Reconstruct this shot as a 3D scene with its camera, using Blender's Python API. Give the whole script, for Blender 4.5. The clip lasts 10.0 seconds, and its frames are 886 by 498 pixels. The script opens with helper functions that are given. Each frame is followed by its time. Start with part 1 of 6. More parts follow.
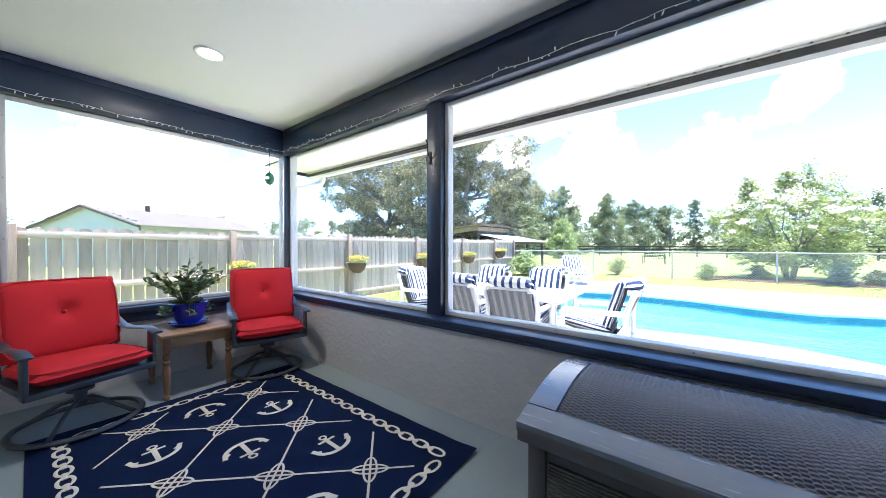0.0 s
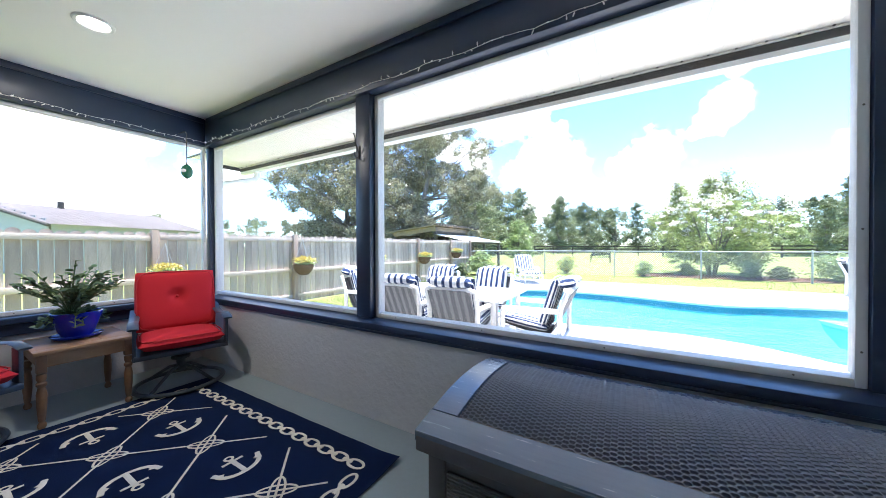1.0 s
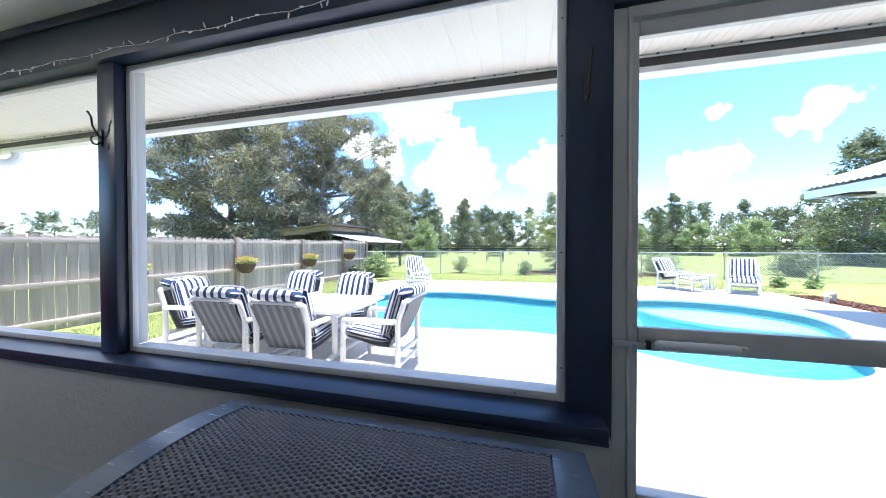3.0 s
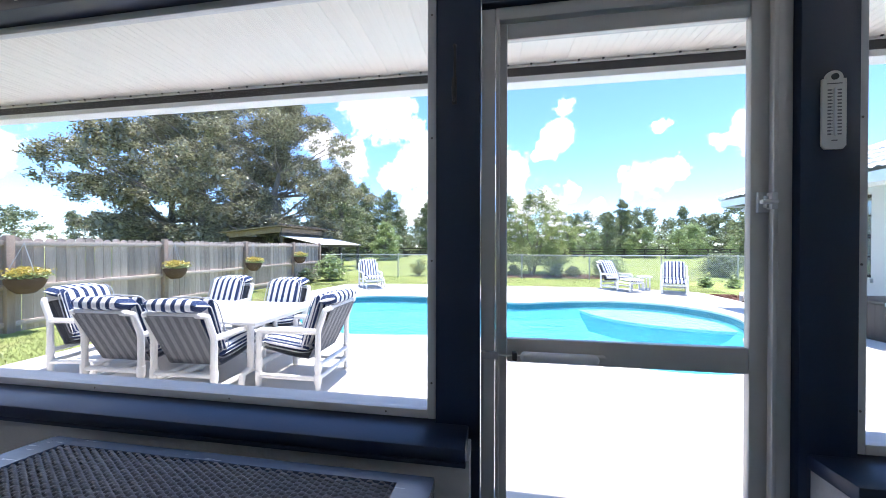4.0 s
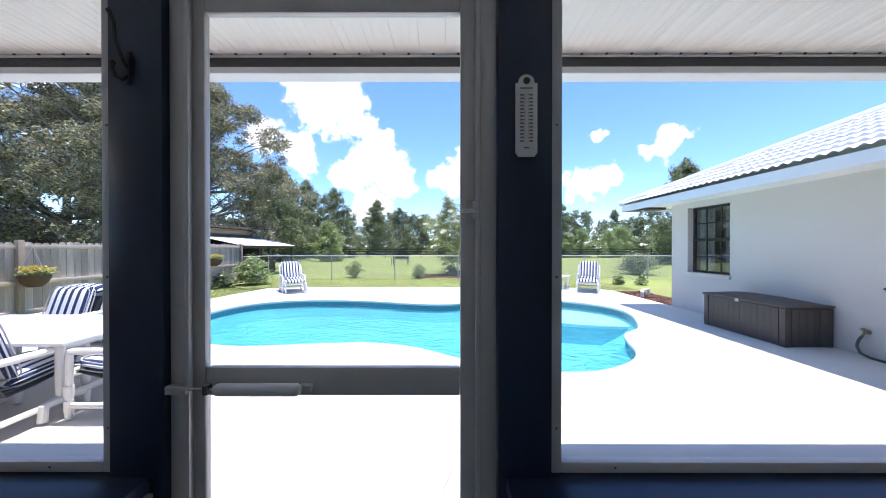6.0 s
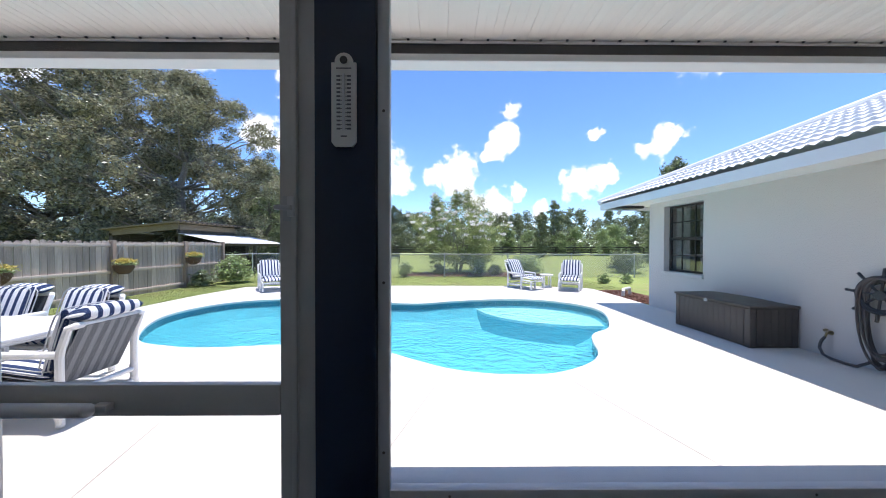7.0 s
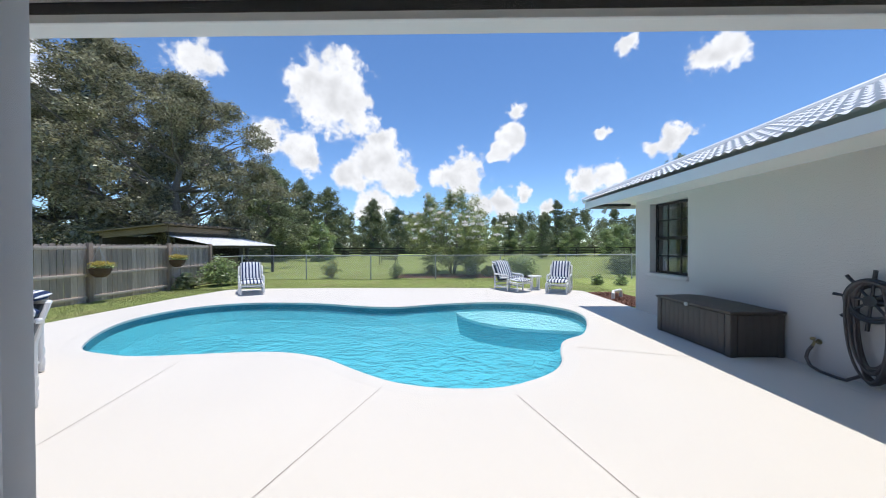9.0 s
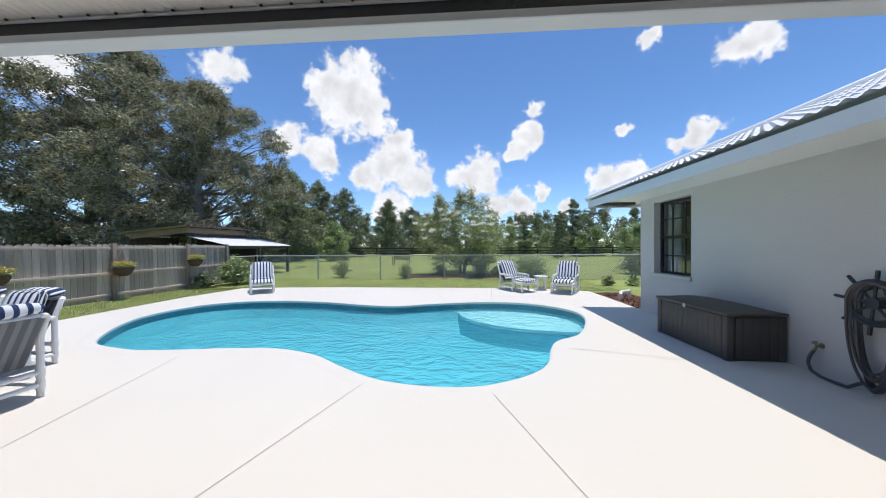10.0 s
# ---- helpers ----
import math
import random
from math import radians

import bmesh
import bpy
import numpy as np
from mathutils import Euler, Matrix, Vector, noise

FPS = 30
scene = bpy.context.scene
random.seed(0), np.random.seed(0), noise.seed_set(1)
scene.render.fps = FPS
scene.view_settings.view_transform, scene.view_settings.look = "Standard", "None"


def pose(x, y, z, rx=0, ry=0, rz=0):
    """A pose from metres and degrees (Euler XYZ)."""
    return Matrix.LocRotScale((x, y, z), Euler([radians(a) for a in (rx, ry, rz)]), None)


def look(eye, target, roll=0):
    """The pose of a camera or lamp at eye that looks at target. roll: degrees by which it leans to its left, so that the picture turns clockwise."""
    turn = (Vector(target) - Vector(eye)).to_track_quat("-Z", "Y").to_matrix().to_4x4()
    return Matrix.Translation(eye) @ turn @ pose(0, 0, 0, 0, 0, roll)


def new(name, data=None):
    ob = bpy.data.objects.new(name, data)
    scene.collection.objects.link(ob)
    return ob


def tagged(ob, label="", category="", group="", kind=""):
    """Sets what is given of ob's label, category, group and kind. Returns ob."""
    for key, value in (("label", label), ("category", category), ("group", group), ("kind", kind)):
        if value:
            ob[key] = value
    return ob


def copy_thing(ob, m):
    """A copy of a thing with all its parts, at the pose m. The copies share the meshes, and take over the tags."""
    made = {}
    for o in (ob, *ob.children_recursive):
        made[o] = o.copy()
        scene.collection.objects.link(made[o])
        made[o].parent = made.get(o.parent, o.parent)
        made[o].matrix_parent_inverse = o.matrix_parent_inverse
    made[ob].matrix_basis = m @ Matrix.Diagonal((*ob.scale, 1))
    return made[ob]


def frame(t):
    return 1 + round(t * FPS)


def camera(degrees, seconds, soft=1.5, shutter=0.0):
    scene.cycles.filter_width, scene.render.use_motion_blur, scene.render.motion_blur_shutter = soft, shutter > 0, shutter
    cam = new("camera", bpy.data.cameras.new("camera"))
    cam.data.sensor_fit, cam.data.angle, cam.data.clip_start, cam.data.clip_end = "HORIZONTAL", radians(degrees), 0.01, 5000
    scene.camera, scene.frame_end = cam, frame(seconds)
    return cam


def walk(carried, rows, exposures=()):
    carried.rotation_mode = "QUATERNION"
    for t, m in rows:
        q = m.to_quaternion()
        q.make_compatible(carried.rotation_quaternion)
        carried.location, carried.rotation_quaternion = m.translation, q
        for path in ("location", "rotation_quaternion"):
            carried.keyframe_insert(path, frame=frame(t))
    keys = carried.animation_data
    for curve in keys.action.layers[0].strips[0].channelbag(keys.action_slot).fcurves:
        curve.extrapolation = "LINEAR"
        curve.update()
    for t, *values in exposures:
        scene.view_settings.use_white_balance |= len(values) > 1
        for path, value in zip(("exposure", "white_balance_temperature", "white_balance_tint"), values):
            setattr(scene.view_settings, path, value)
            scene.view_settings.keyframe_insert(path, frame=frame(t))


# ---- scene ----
cam = camera(109.1, 10.0, soft=0.8)
PATH = [
    (0, (0.592, 0.613, 1.267), (-0.623, 2.202, 1.245), -0.0),
    (0.5, (0.641, 0.695, 1.253), (-0.476, 2.354, 1.236), -0.1),
    (1, (0.743, 0.816, 1.254), (-0.271, 2.54, 1.236), -0.2),
    (1.5, (0.883, 0.938, 1.26), (-0.01, 2.727, 1.245), -0.1),
    (2, (1.021, 1.044, 1.272), (0.267, 2.897, 1.26), -0.0),
    (2.5, (1.197, 1.175, 1.312), (0.576, 3.076, 1.292), -0.1),
    (2.7, (1.265, 1.228, 1.328), (0.69, 3.144, 1.302), -0.1),
    (4, (1.732, 1.466, 1.367), (1.439, 3.444, 1.356), 0.1),
    (4.5, (1.902, 1.52, 1.366), (1.699, 3.51, 1.356), 0.1),
    (5, (2.114, 1.592, 1.371), (1.998, 3.588, 1.358), 0.1),
    (5.5, (2.33, 1.647, 1.401), (2.29, 3.646, 1.385), 0.1),
    (6, (2.558, 1.681, 1.406), (2.554, 3.681, 1.396), -0.0),
    (6.2, (2.667, 1.688, 1.411), (2.67, 3.688, 1.4), 0.0),
    (7.5, (3.253, 1.892, 1.418), (3.271, 3.892, 1.391), 0.1),
    (8, (3.404, 1.992, 1.414), (3.422, 3.991, 1.393), -0.0),
    (8.5, (3.595, 2.078, 1.403), (3.603, 4.078, 1.388), -0.1),
    (9, (3.774, 2.1, 1.421), (3.751, 4.099, 1.404), -0.2),
    (9.5, (3.978, 2.091, 1.402), (3.912, 4.09, 1.388), -0.2),
    (10, (4.157, 2.08, 1.414), (4.029, 4.076, 1.398), -0.3),
]
EXPOSURES = [(0, 2.15, 6150, 11), (1, 1.95, 6150, 11), (2.5, 1.62, 6150, 12), (4.5, 1.2, 6200, 17), (5.5, 1.0, 6250, 18), (7.5, 0.38, 6400, 14), (9, 0.03, 6450, 11), (10, -0.02, 6450, 11)]
walk(cam, [(t, look(eye, target, roll)) for t, eye, target, roll in PATH], EXPOSURES)

# ---- light ----
SUN_FROM = Vector((0.075, 0.11, 1.0)).normalized()
sun = new("sun", bpy.data.lights.new("sun", "SUN"))
sun.data.energy, sun.data.angle, sun.data.color = 4.6, radians(0.53), (1.0, 0.96, 0.895)
sun.matrix_world = look((0, 0, 60), Vector((0, 0, 60)) - SUN_FROM)

world = bpy.data.worlds.new("sky")
scene.world = world
world.use_nodes = True


def link(nt, a, b):
    nt.links.new(a, b)


def math_node(nt, op, a, b=None, c=None, clamp=False):
    n = nt.nodes.new("ShaderNodeMath")
    n.operation, n.use_clamp = op, clamp
    for k, v in enumerate((a, b, c)):
        if v is None:
            continue
        if isinstance(v, (int, float)):
            n.inputs[k].default_value = v
        else:
            link(nt, v, n.inputs[k])
    return n.outputs[0]


def heading(right, up):
    """A way in the sky from its slopes to the right of and above straight ahead (+y)."""
    return Vector((right, 1.0, up)).normalized()


def build_sky():
    nt = world.node_tree
    nt.nodes.clear()
    out = nt.nodes.new("ShaderNodeOutputWorld")
    bg = nt.nodes.new("ShaderNodeBackground")
    bg.inputs[1].default_value = 0.15
    sky = nt.nodes.new("ShaderNodeTexSky")
    sky.sky_type, sky.sun_disc = "NISHITA", False
    sky.sun_elevation = math.asin(SUN_FROM.z)
    sky.sun_rotation = math.atan2(SUN_FROM.x, SUN_FROM.y)
    sky.air_density, sky.dust_density, sky.ozone_density = 0.75, 0.05, 4.5
    tc = nt.nodes.new("ShaderNodeTexCoord")
    way = tc.outputs["Generated"]
    # cumulus: soft lobes broken up by noise, and a loose scatter of small ones all round
    lobes = [(heading(right, up), size) for right, up, size in (
        (-0.361, 0.478, 0.108), (-0.435, 0.526, 0.062), (-0.287, 0.421, 0.067), (-0.314, 0.576, 0.045), (-0.215, 0.266, 0.088), (-0.304, 0.228, 0.057),
        (-0.139, 0.207, 0.056), (-0.204, 0.338, 0.05), (0.055, 0.228, 0.073), (-0.007, 0.222, 0.045), (0.213, 0.348, 0.056), (0.221, 0.428, 0.032),
        (0.169, 0.307, 0.044), (0.488, 0.345, 0.026), (0.691, 0.331, 0.043), (0.634, 0.305, 0.029), (0.739, 0.35, 0.033), (0.443, 0.191, 0.052),
        (0.505, 0.219, 0.038), (0.177, 0.13, 0.06), (0.107, 0.124, 0.042), (0.247, 0.164, 0.027), (0.315, 0.111, 0.031), (0.843, 0.602, 0.05),
        (0.922, 0.617, 0.036), (0.568, 0.621, 0.033), (-0.8, 0.596, 0.053), (-0.566, 0.366, 0.054), (-0.452, 0.295, 0.063), (-0.234, 0.125, 0.062),
        (-2.2, 0.45, 0.08), (-3.6, 0.3, 0.09), (-1.5, 0.7, 0.1), (-6, 1.6, 0.12), (-2.8, 1.1, 0.1), (-9, 1.2, 0.09),
    )]
    norm = nt.nodes.new("ShaderNodeVectorMath")
    norm.operation = "NORMALIZE"
    link(nt, way, norm.inputs[0])
    # the lobes' outlines are pushed about by noise
    wn = nt.nodes.new("ShaderNodeTexNoise")
    wn.inputs["Scale"].default_value, wn.inputs["Detail"].default_value = 16.0, 8.0
    link(nt, norm.outputs[0], wn.inputs["Vector"])
    push = nt.nodes.new("ShaderNodeVectorMath")
    push.operation = "MULTIPLY_ADD"
    link(nt, wn.outputs["Color"], push.inputs[0])
    push.inputs[1].default_value = (0.095, 0.095, 0.095)
    link(nt, norm.outputs[0], push.inputs[2])
    back = nt.nodes.new("ShaderNodeVectorMath")
    back.operation = "SUBTRACT"
    link(nt, push.outputs[0], back.inputs[0])
    back.inputs[1].default_value = (0.0475, 0.0475, 0.0475)
    field = None
    for d, size in lobes:
        dist = nt.nodes.new("ShaderNodeVectorMath")
        dist.operation = "DISTANCE"
        link(nt, back.outputs[0], dist.inputs[0])
        dist.inputs[1].default_value = d
        v = math_node(nt, "MULTIPLY_ADD", dist.outputs["Value"], -1.0 / size, 1.0)
        field = v if field is None else math_node(nt, "SMOOTH_MAX", field, v, 0.25)
    nz = nt.nodes.new("ShaderNodeTexNoise")
    nz.inputs["Scale"].default_value, nz.inputs["Detail"].default_value, nz.inputs["Roughness"].default_value = 24.0, 8.0, 0.6
    link(nt, norm.outputs[0], nz.inputs["Vector"])
    wide = nt.nodes.new("ShaderNodeTexNoise")
    wide.inputs["Scale"].default_value, wide.inputs["Detail"].default_value = 4.3, 6.0
    link(nt, norm.outputs[0], wide.inputs["Vector"])
    scatter = math_node(nt, "MULTIPLY_ADD", wide.outputs[0], 4.0, -3.2)
    field = math_node(nt, "MAXIMUM", field, scatter)
    broken = math_node(nt, "ADD", field, math_node(nt, "MULTIPLY_ADD", nz.outputs[0], 1.5, -0.68))
    cover = nt.nodes.new("ShaderNodeMapRange")
    cover.interpolation_type = "SMOOTHSTEP"
    cover.inputs[1].default_value, cover.inputs[2].default_value = 0.02, 0.42
    link(nt, broken, cover.inputs[0])
    shade = nt.nodes.new("ShaderNodeMapRange")
    shade.inputs[1].default_value, shade.inputs[2].default_value, shade.inputs[3].default_value, shade.inputs[4].default_value = 0.2, 1.4, 1.0, 0.74
    # billows: grey hollows between lit heads
    bil = nt.nodes.new("ShaderNodeTexNoise")
    bil.inputs["Scale"].default_value, bil.inputs["Detail"].default_value = 17.0, 5.0
    off = nt.nodes.new("ShaderNodeVectorMath")
    off.operation = "ADD"
    off.inputs[1].default_value = (0.3, 0.1, 0.02)
    link(nt, norm.outputs[0], off.inputs[0]), link(nt, off.outputs[0], bil.inputs["Vector"])
    link(nt, math_node(nt, "ADD", broken, math_node(nt, "MULTIPLY_ADD", bil.outputs[0], 3.0, -1.5)), shade.inputs[0])
    cloud = nt.nodes.new("ShaderNodeMixRGB")
    cloud.blend_type = "MULTIPLY"
    cloud.inputs[0].default_value = 1.0
    cloud.inputs[1].default_value = (7.3, 7.45, 7.7, 1)
    link(nt, shade.outputs[0], cloud.inputs[2])
    mix = nt.nodes.new("ShaderNodeMixRGB")
    link(nt, cover.outputs[0], mix.inputs[0])
    deep = nt.nodes.new("ShaderNodeHueSaturation")
    deep.inputs["Saturation"].default_value, deep.inputs["Value"].default_value = 1.10, 1.38
    link(nt, sky.outputs[0], deep.inputs["Color"])
    link(nt, deep.outputs[0], mix.inputs[1])
    link(nt, cloud.outputs[0], mix.inputs[2])
    link(nt, mix.outputs[0], bg.inputs[0])
    link(nt, bg.outputs[0], out.inputs[0])


build_sky()


# ---- materials ----
def mat(name, col, rough=0.6, metal=0.0, var=0.12, scale=3.0, fine=45.0, bump=0.15, depth=0.004, each=0.0, stretch=None, spec=0.5, island=0.0):
    """A worn surface: colour varied at two scales, fine relief; each: how far single pieces differ."""
    m = bpy.data.materials.new(name)
    m.use_nodes = True
    nt = m.node_tree
    bsdf = nt.nodes["Principled BSDF"]
    bsdf.inputs["Roughness"].default_value, bsdf.inputs["Metallic"].default_value = rough, metal
    bsdf.inputs["Specular IOR Level"].default_value = spec
    tc = nt.nodes.new("ShaderNodeTexCoord")
    vec = tc.outputs["Object"]
    if stretch:
        mp = nt.nodes.new("ShaderNodeMapping")
        mp.inputs["Scale"].default_value = stretch
        link(nt, vec, mp.inputs[0])
        vec = mp.outputs[0]
    big, small = nt.nodes.new("ShaderNodeTexNoise"), nt.nodes.new("ShaderNodeTexNoise")
    big.inputs["Scale"].default_value, big.inputs["Detail"].default_value = scale, 4
    small.inputs["Scale"].default_value, small.inputs["Detail"].default_value = fine, 3
    link(nt, vec, big.inputs["Vector"]), link(nt, vec, small.inputs["Vector"])
    f = math_node(nt, "MULTIPLY_ADD", big.outputs[0], 2 * var, 1 - var)
    f = math_node(nt, "MULTIPLY", f, math_node(nt, "MULTIPLY_ADD", small.outputs[0], var, 1 - var / 2))
    if each:
        oi = nt.nodes.new("ShaderNodeObjectInfo")
        f = math_node(nt, "MULTIPLY", f, math_node(nt, "MULTIPLY_ADD", oi.outputs["Random"], 2 * each, 1 - each))
    if island:
        ge = nt.nodes.new("ShaderNodeNewGeometry")
        f = math_node(nt, "MULTIPLY", f, math_node(nt, "MULTIPLY_ADD", ge.outputs["Random Per Island"], 2 * island, 1 - island))
    mul = nt.nodes.new("ShaderNodeVectorMath")
    mul.operation = "SCALE"
    mul.inputs[0].default_value = col
    link(nt, f, mul.inputs["Scale"])
    link(nt, mul.outputs[0], bsdf.inputs["Base Color"])
    r = math_node(nt, "MULTIPLY_ADD", big.outputs[0], 0.2, rough - 0.1, clamp=True)
    link(nt, r, bsdf.inputs["Roughness"])
    if bump:
        bn = nt.nodes.new("ShaderNodeBump")
        bn.inputs["Strength"].default_value, bn.inputs["Distance"].default_value = bump, depth
        link(nt, small.outputs[0], bn.inputs["Height"])
        link(nt, bn.outputs[0], bsdf.inputs["Normal"])
    return m


def leaf_mat(name, col, vary=0.35, through_light=0.35, gloss=0.05):
    m = bpy.data.materials.new(name)
    m.use_nodes = True
    nt = m.node_tree
    nt.nodes.clear()
    out = nt.nodes.new("ShaderNodeOutputMaterial")
    ge = nt.nodes.new("ShaderNodeNewGeometry")
    f = math_node(nt, "MULTIPLY_ADD", ge.outputs["Random Per Island"], 2 * vary, 1 - vary)
    mul = nt.nodes.new("ShaderNodeVectorMath")
    mul.operation = "SCALE"
    mul.inputs[0].default_value = col
    link(nt, f, mul.inputs["Scale"])
    di, tr, gl = nt.nodes.new("ShaderNodeBsdfDiffuse"), nt.nodes.new("ShaderNodeBsdfTranslucent"), nt.nodes.new("ShaderNodeBsdfGlossy")
    gl.inputs["Roughness"].default_value = 0.38
    gl.inputs["Color"].default_value = (0.85, 0.87, 0.85, 1)
    link(nt, mul.outputs[0], di.inputs[0]), link(nt, mul.outputs[0], tr.inputs[0])
    a, b = nt.nodes.new("ShaderNodeMixShader"), nt.nodes.new("ShaderNodeMixShader")
    a.inputs[0].default_value, b.inputs[0].default_value = through_light, gloss
    link(nt, di.outputs[0], a.inputs[1]), link(nt, tr.outputs[0], a.inputs[2])
    link(nt, a.outputs[0], b.inputs[1]), link(nt, gl.outputs[0], b.inputs[2])
    link(nt, b.outputs[0], out.inputs[0])
    return m


def sheer_mat(name, col, keep, tint=(1, 1, 1)):
    """Fine insect screen: mostly see-through, the rest grey thread."""
    m = bpy.data.materials.new(name)
    m.use_nodes = True
    nt = m.node_tree
    nt.nodes.clear()
    out = nt.nodes.new("ShaderNodeOutputMaterial")
    tr, di, mx = nt.nodes.new("ShaderNodeBsdfTransparent"), nt.nodes.new("ShaderNodeBsdfDiffuse"), nt.nodes.new("ShaderNodeMixShader")
    tr.inputs[0].default_value, di.inputs[0].default_value, mx.inputs[0].default_value = (*tint, 1), (*col, 1), keep
    link(nt, tr.outputs[0], mx.inputs[1]), link(nt, di.outputs[0], mx.inputs[2]), link(nt, mx.outputs[0], out.inputs[0])
    return m


def water_mat():
    m = bpy.data.materials.new("pool_water")
    m.use_nodes = True
    nt = m.node_tree
    nt.nodes.clear()
    out = nt.nodes.new("ShaderNodeOutputMaterial")
    tr, gl, mx = nt.nodes.new("ShaderNodeBsdfTransparent"), nt.nodes.new("ShaderNodeBsdfGlossy"), nt.nodes.new("ShaderNodeMixShader")
    tr.inputs[0].default_value = (0.60, 0.87, 0.91, 1)
    gl.inputs["Roughness"].default_value = 0.03
    fr = nt.nodes.new("ShaderNodeFresnel")
    fr.inputs[0].default_value = 1.33
    tc = nt.nodes.new("ShaderNodeTexCoord")
    a, b = nt.nodes.new("ShaderNodeTexNoise"), nt.nodes.new("ShaderNodeTexNoise")
    a.inputs["Scale"].default_value, a.inputs["Detail"].default_value, a.inputs["Distortion"].default_value = 4.2, 4, 1.0
    b.inputs["Scale"].default_value, b.inputs["Detail"].default_value = 13.0, 3
    link(nt, tc.outputs["Object"], a.inputs["Vector"]), link(nt, tc.outputs["Object"], b.inputs["Vector"])
    h = math_node(nt, "MULTIPLY_ADD", b.outputs[0], 0.45, a.outputs[0])
    bn = nt.nodes.new("ShaderNodeBump")
    bn.inputs["Strength"].default_value, bn.inputs["Distance"].default_value = 1.0, 0.075
    link(nt, h, bn.inputs["Height"])
    link(nt, bn.outputs[0], gl.inputs["Normal"]), link(nt, bn.outputs[0], fr.inputs["Normal"])
    link(nt, fr.outputs[0], mx.inputs[0]), link(nt, tr.outputs[0], mx.inputs[1]), link(nt, gl.outputs[0], mx.inputs[2])
    link(nt, mx.outputs[0], out.inputs[0])
    return m


def stripe_mat(name, a, b, period, axis=0, duty=0.5):
    """Woven striped cloth: two colours in turn, with a fine weave."""
    m = mat(name, a, 0.9, var=0.08, fine=300, bump=0.3, depth=0.002, spec=0.1)
    nt = m.node_tree
    bsdf = nt.nodes["Principled BSDF"]
    tc = nt.nodes.new("ShaderNodeTexCoord")
    sep = nt.nodes.new("ShaderNodeSeparateXYZ")
    link(nt, tc.outputs["Object"], sep.inputs[0])
    w = math_node(nt, "FRACT", math_node(nt, "MULTIPLY_ADD", sep.outputs[axis], 1.0 / period, 0.25))
    k = math_node(nt, "GREATER_THAN", w, duty)
    mx = nt.nodes.new("ShaderNodeMixRGB")
    link(nt, k, mx.inputs[0])
    old = bsdf.inputs["Base Color"].links[0].from_socket
    link(nt, old, mx.inputs[1])
    mx.inputs[2].default_value = (*b, 1)
    link(nt, mx.outputs[0], bsdf.inputs["Base Color"])
    return m


NAVY = mat("navy_paint", (0.015, 0.028, 0.062), 0.36, var=0.15, fine=90, bump=0.12, depth=0.002)
STUCCO_IN = mat("grey_stucco", (0.47, 0.46, 0.465), 0.8, var=0.1, scale=2, fine=26, bump=0.55, depth=0.012)
CEIL = mat("ceiling_paint", (0.86, 0.85, 0.83), 0.8, var=0.03, scale=1, fine=120, bump=0.1, depth=0.002)
FLOOR = mat("painted_floor", (0.235, 0.28, 0.30), 0.42, var=0.12, scale=1.2, fine=30, bump=0.08, depth=0.003)
ALU = mat("white_aluminium", (0.62, 0.62, 0.63), 0.4, 0.0, var=0.05, fine=80, bump=0.03)
DOOR_ALU = mat("grey_aluminium", (0.56, 0.545, 0.525), 0.4, 0.2, var=0.07, fine=80, bump=0.03)
SCREEN = sheer_mat("insect_screen", (0.25, 0.25, 0.26), 0.06)
DECK = mat("painted_deck", (0.66, 0.62, 0.56), 0.75, var=0.06, scale=0.5, fine=70, bump=0.2, depth=0.003)
COPING = mat("coping", (0.655, 0.62, 0.565), 0.7, var=0.08, fine=60, bump=0.2)
JOINT = mat("joint_filler", (0.33, 0.30, 0.265), 0.9, var=0.2, fine=60, bump=0.2)
# the basin's mottled colour imitates caustic ripple light under the water
PLASTER = mat("pool_plaster_caustic_mottle", (0.25, 0.62, 0.70), 0.6, var=0.15, scale=1.1, fine=9, bump=0.1)
SHELF = mat("ledge_plaster", (0.80, 0.90, 0.90), 0.6, var=0.06, scale=1.6, fine=12, bump=0.1)
TILE_BLUE = mat("waterline_tile", (0.06, 0.20, 0.26), 0.2, var=0.25, fine=20, bump=0.1)
WATER = water_mat()
HOUSE_WALL = mat("house_render", (0.60, 0.565, 0.52), 0.85, var=0.06, scale=0.8, fine=9, bump=0.4, depth=0.006, stretch=(0.8, 0.8, 7))
WHITE = mat("white_paint", (0.78, 0.78, 0.77), 0.5, var=0.05, fine=60, bump=0.05)
SOFFIT = mat("vinyl_soffit", (0.90, 0.86, 0.79), 0.55, var=0.05, fine=90, bump=0.15, depth=0.003)
DARK_TRIM = mat("brown_fascia", (0.035, 0.034, 0.036), 0.5, var=0.15, fine=50, bump=0.1)
ROOF_WHITE = mat("white_metal_roof", (0.74, 0.74, 0.74), 0.4, 0.0, var=0.07, scale=1.2, fine=20, bump=0.08)
WOOD_GREY = mat("weathered_fence", (0.47, 0.385, 0.325), 0.9, var=0.55, scale=1.6, fine=24, bump=0.5, depth=0.006, each=0.26, stretch=(6, 6, 0.7))
WOOD_RAIL = mat("weathered_rail", (0.52, 0.43, 0.36), 0.9, var=0.25, scale=2.2, fine=24, bump=0.5, depth=0.006, each=0.12, stretch=(6, 0.7, 6))
WOOD_POST = mat("weathered_post", (0.30, 0.225, 0.175), 0.9, var=0.35, scale=2.2, fine=24, bump=0.5, depth=0.006, each=0.15, stretch=(6, 6, 0.7))
GALV = mat("galvanised_steel", (0.50, 0.51, 0.52), 0.4, 0.35, var=0.1, fine=50, bump=0.03)
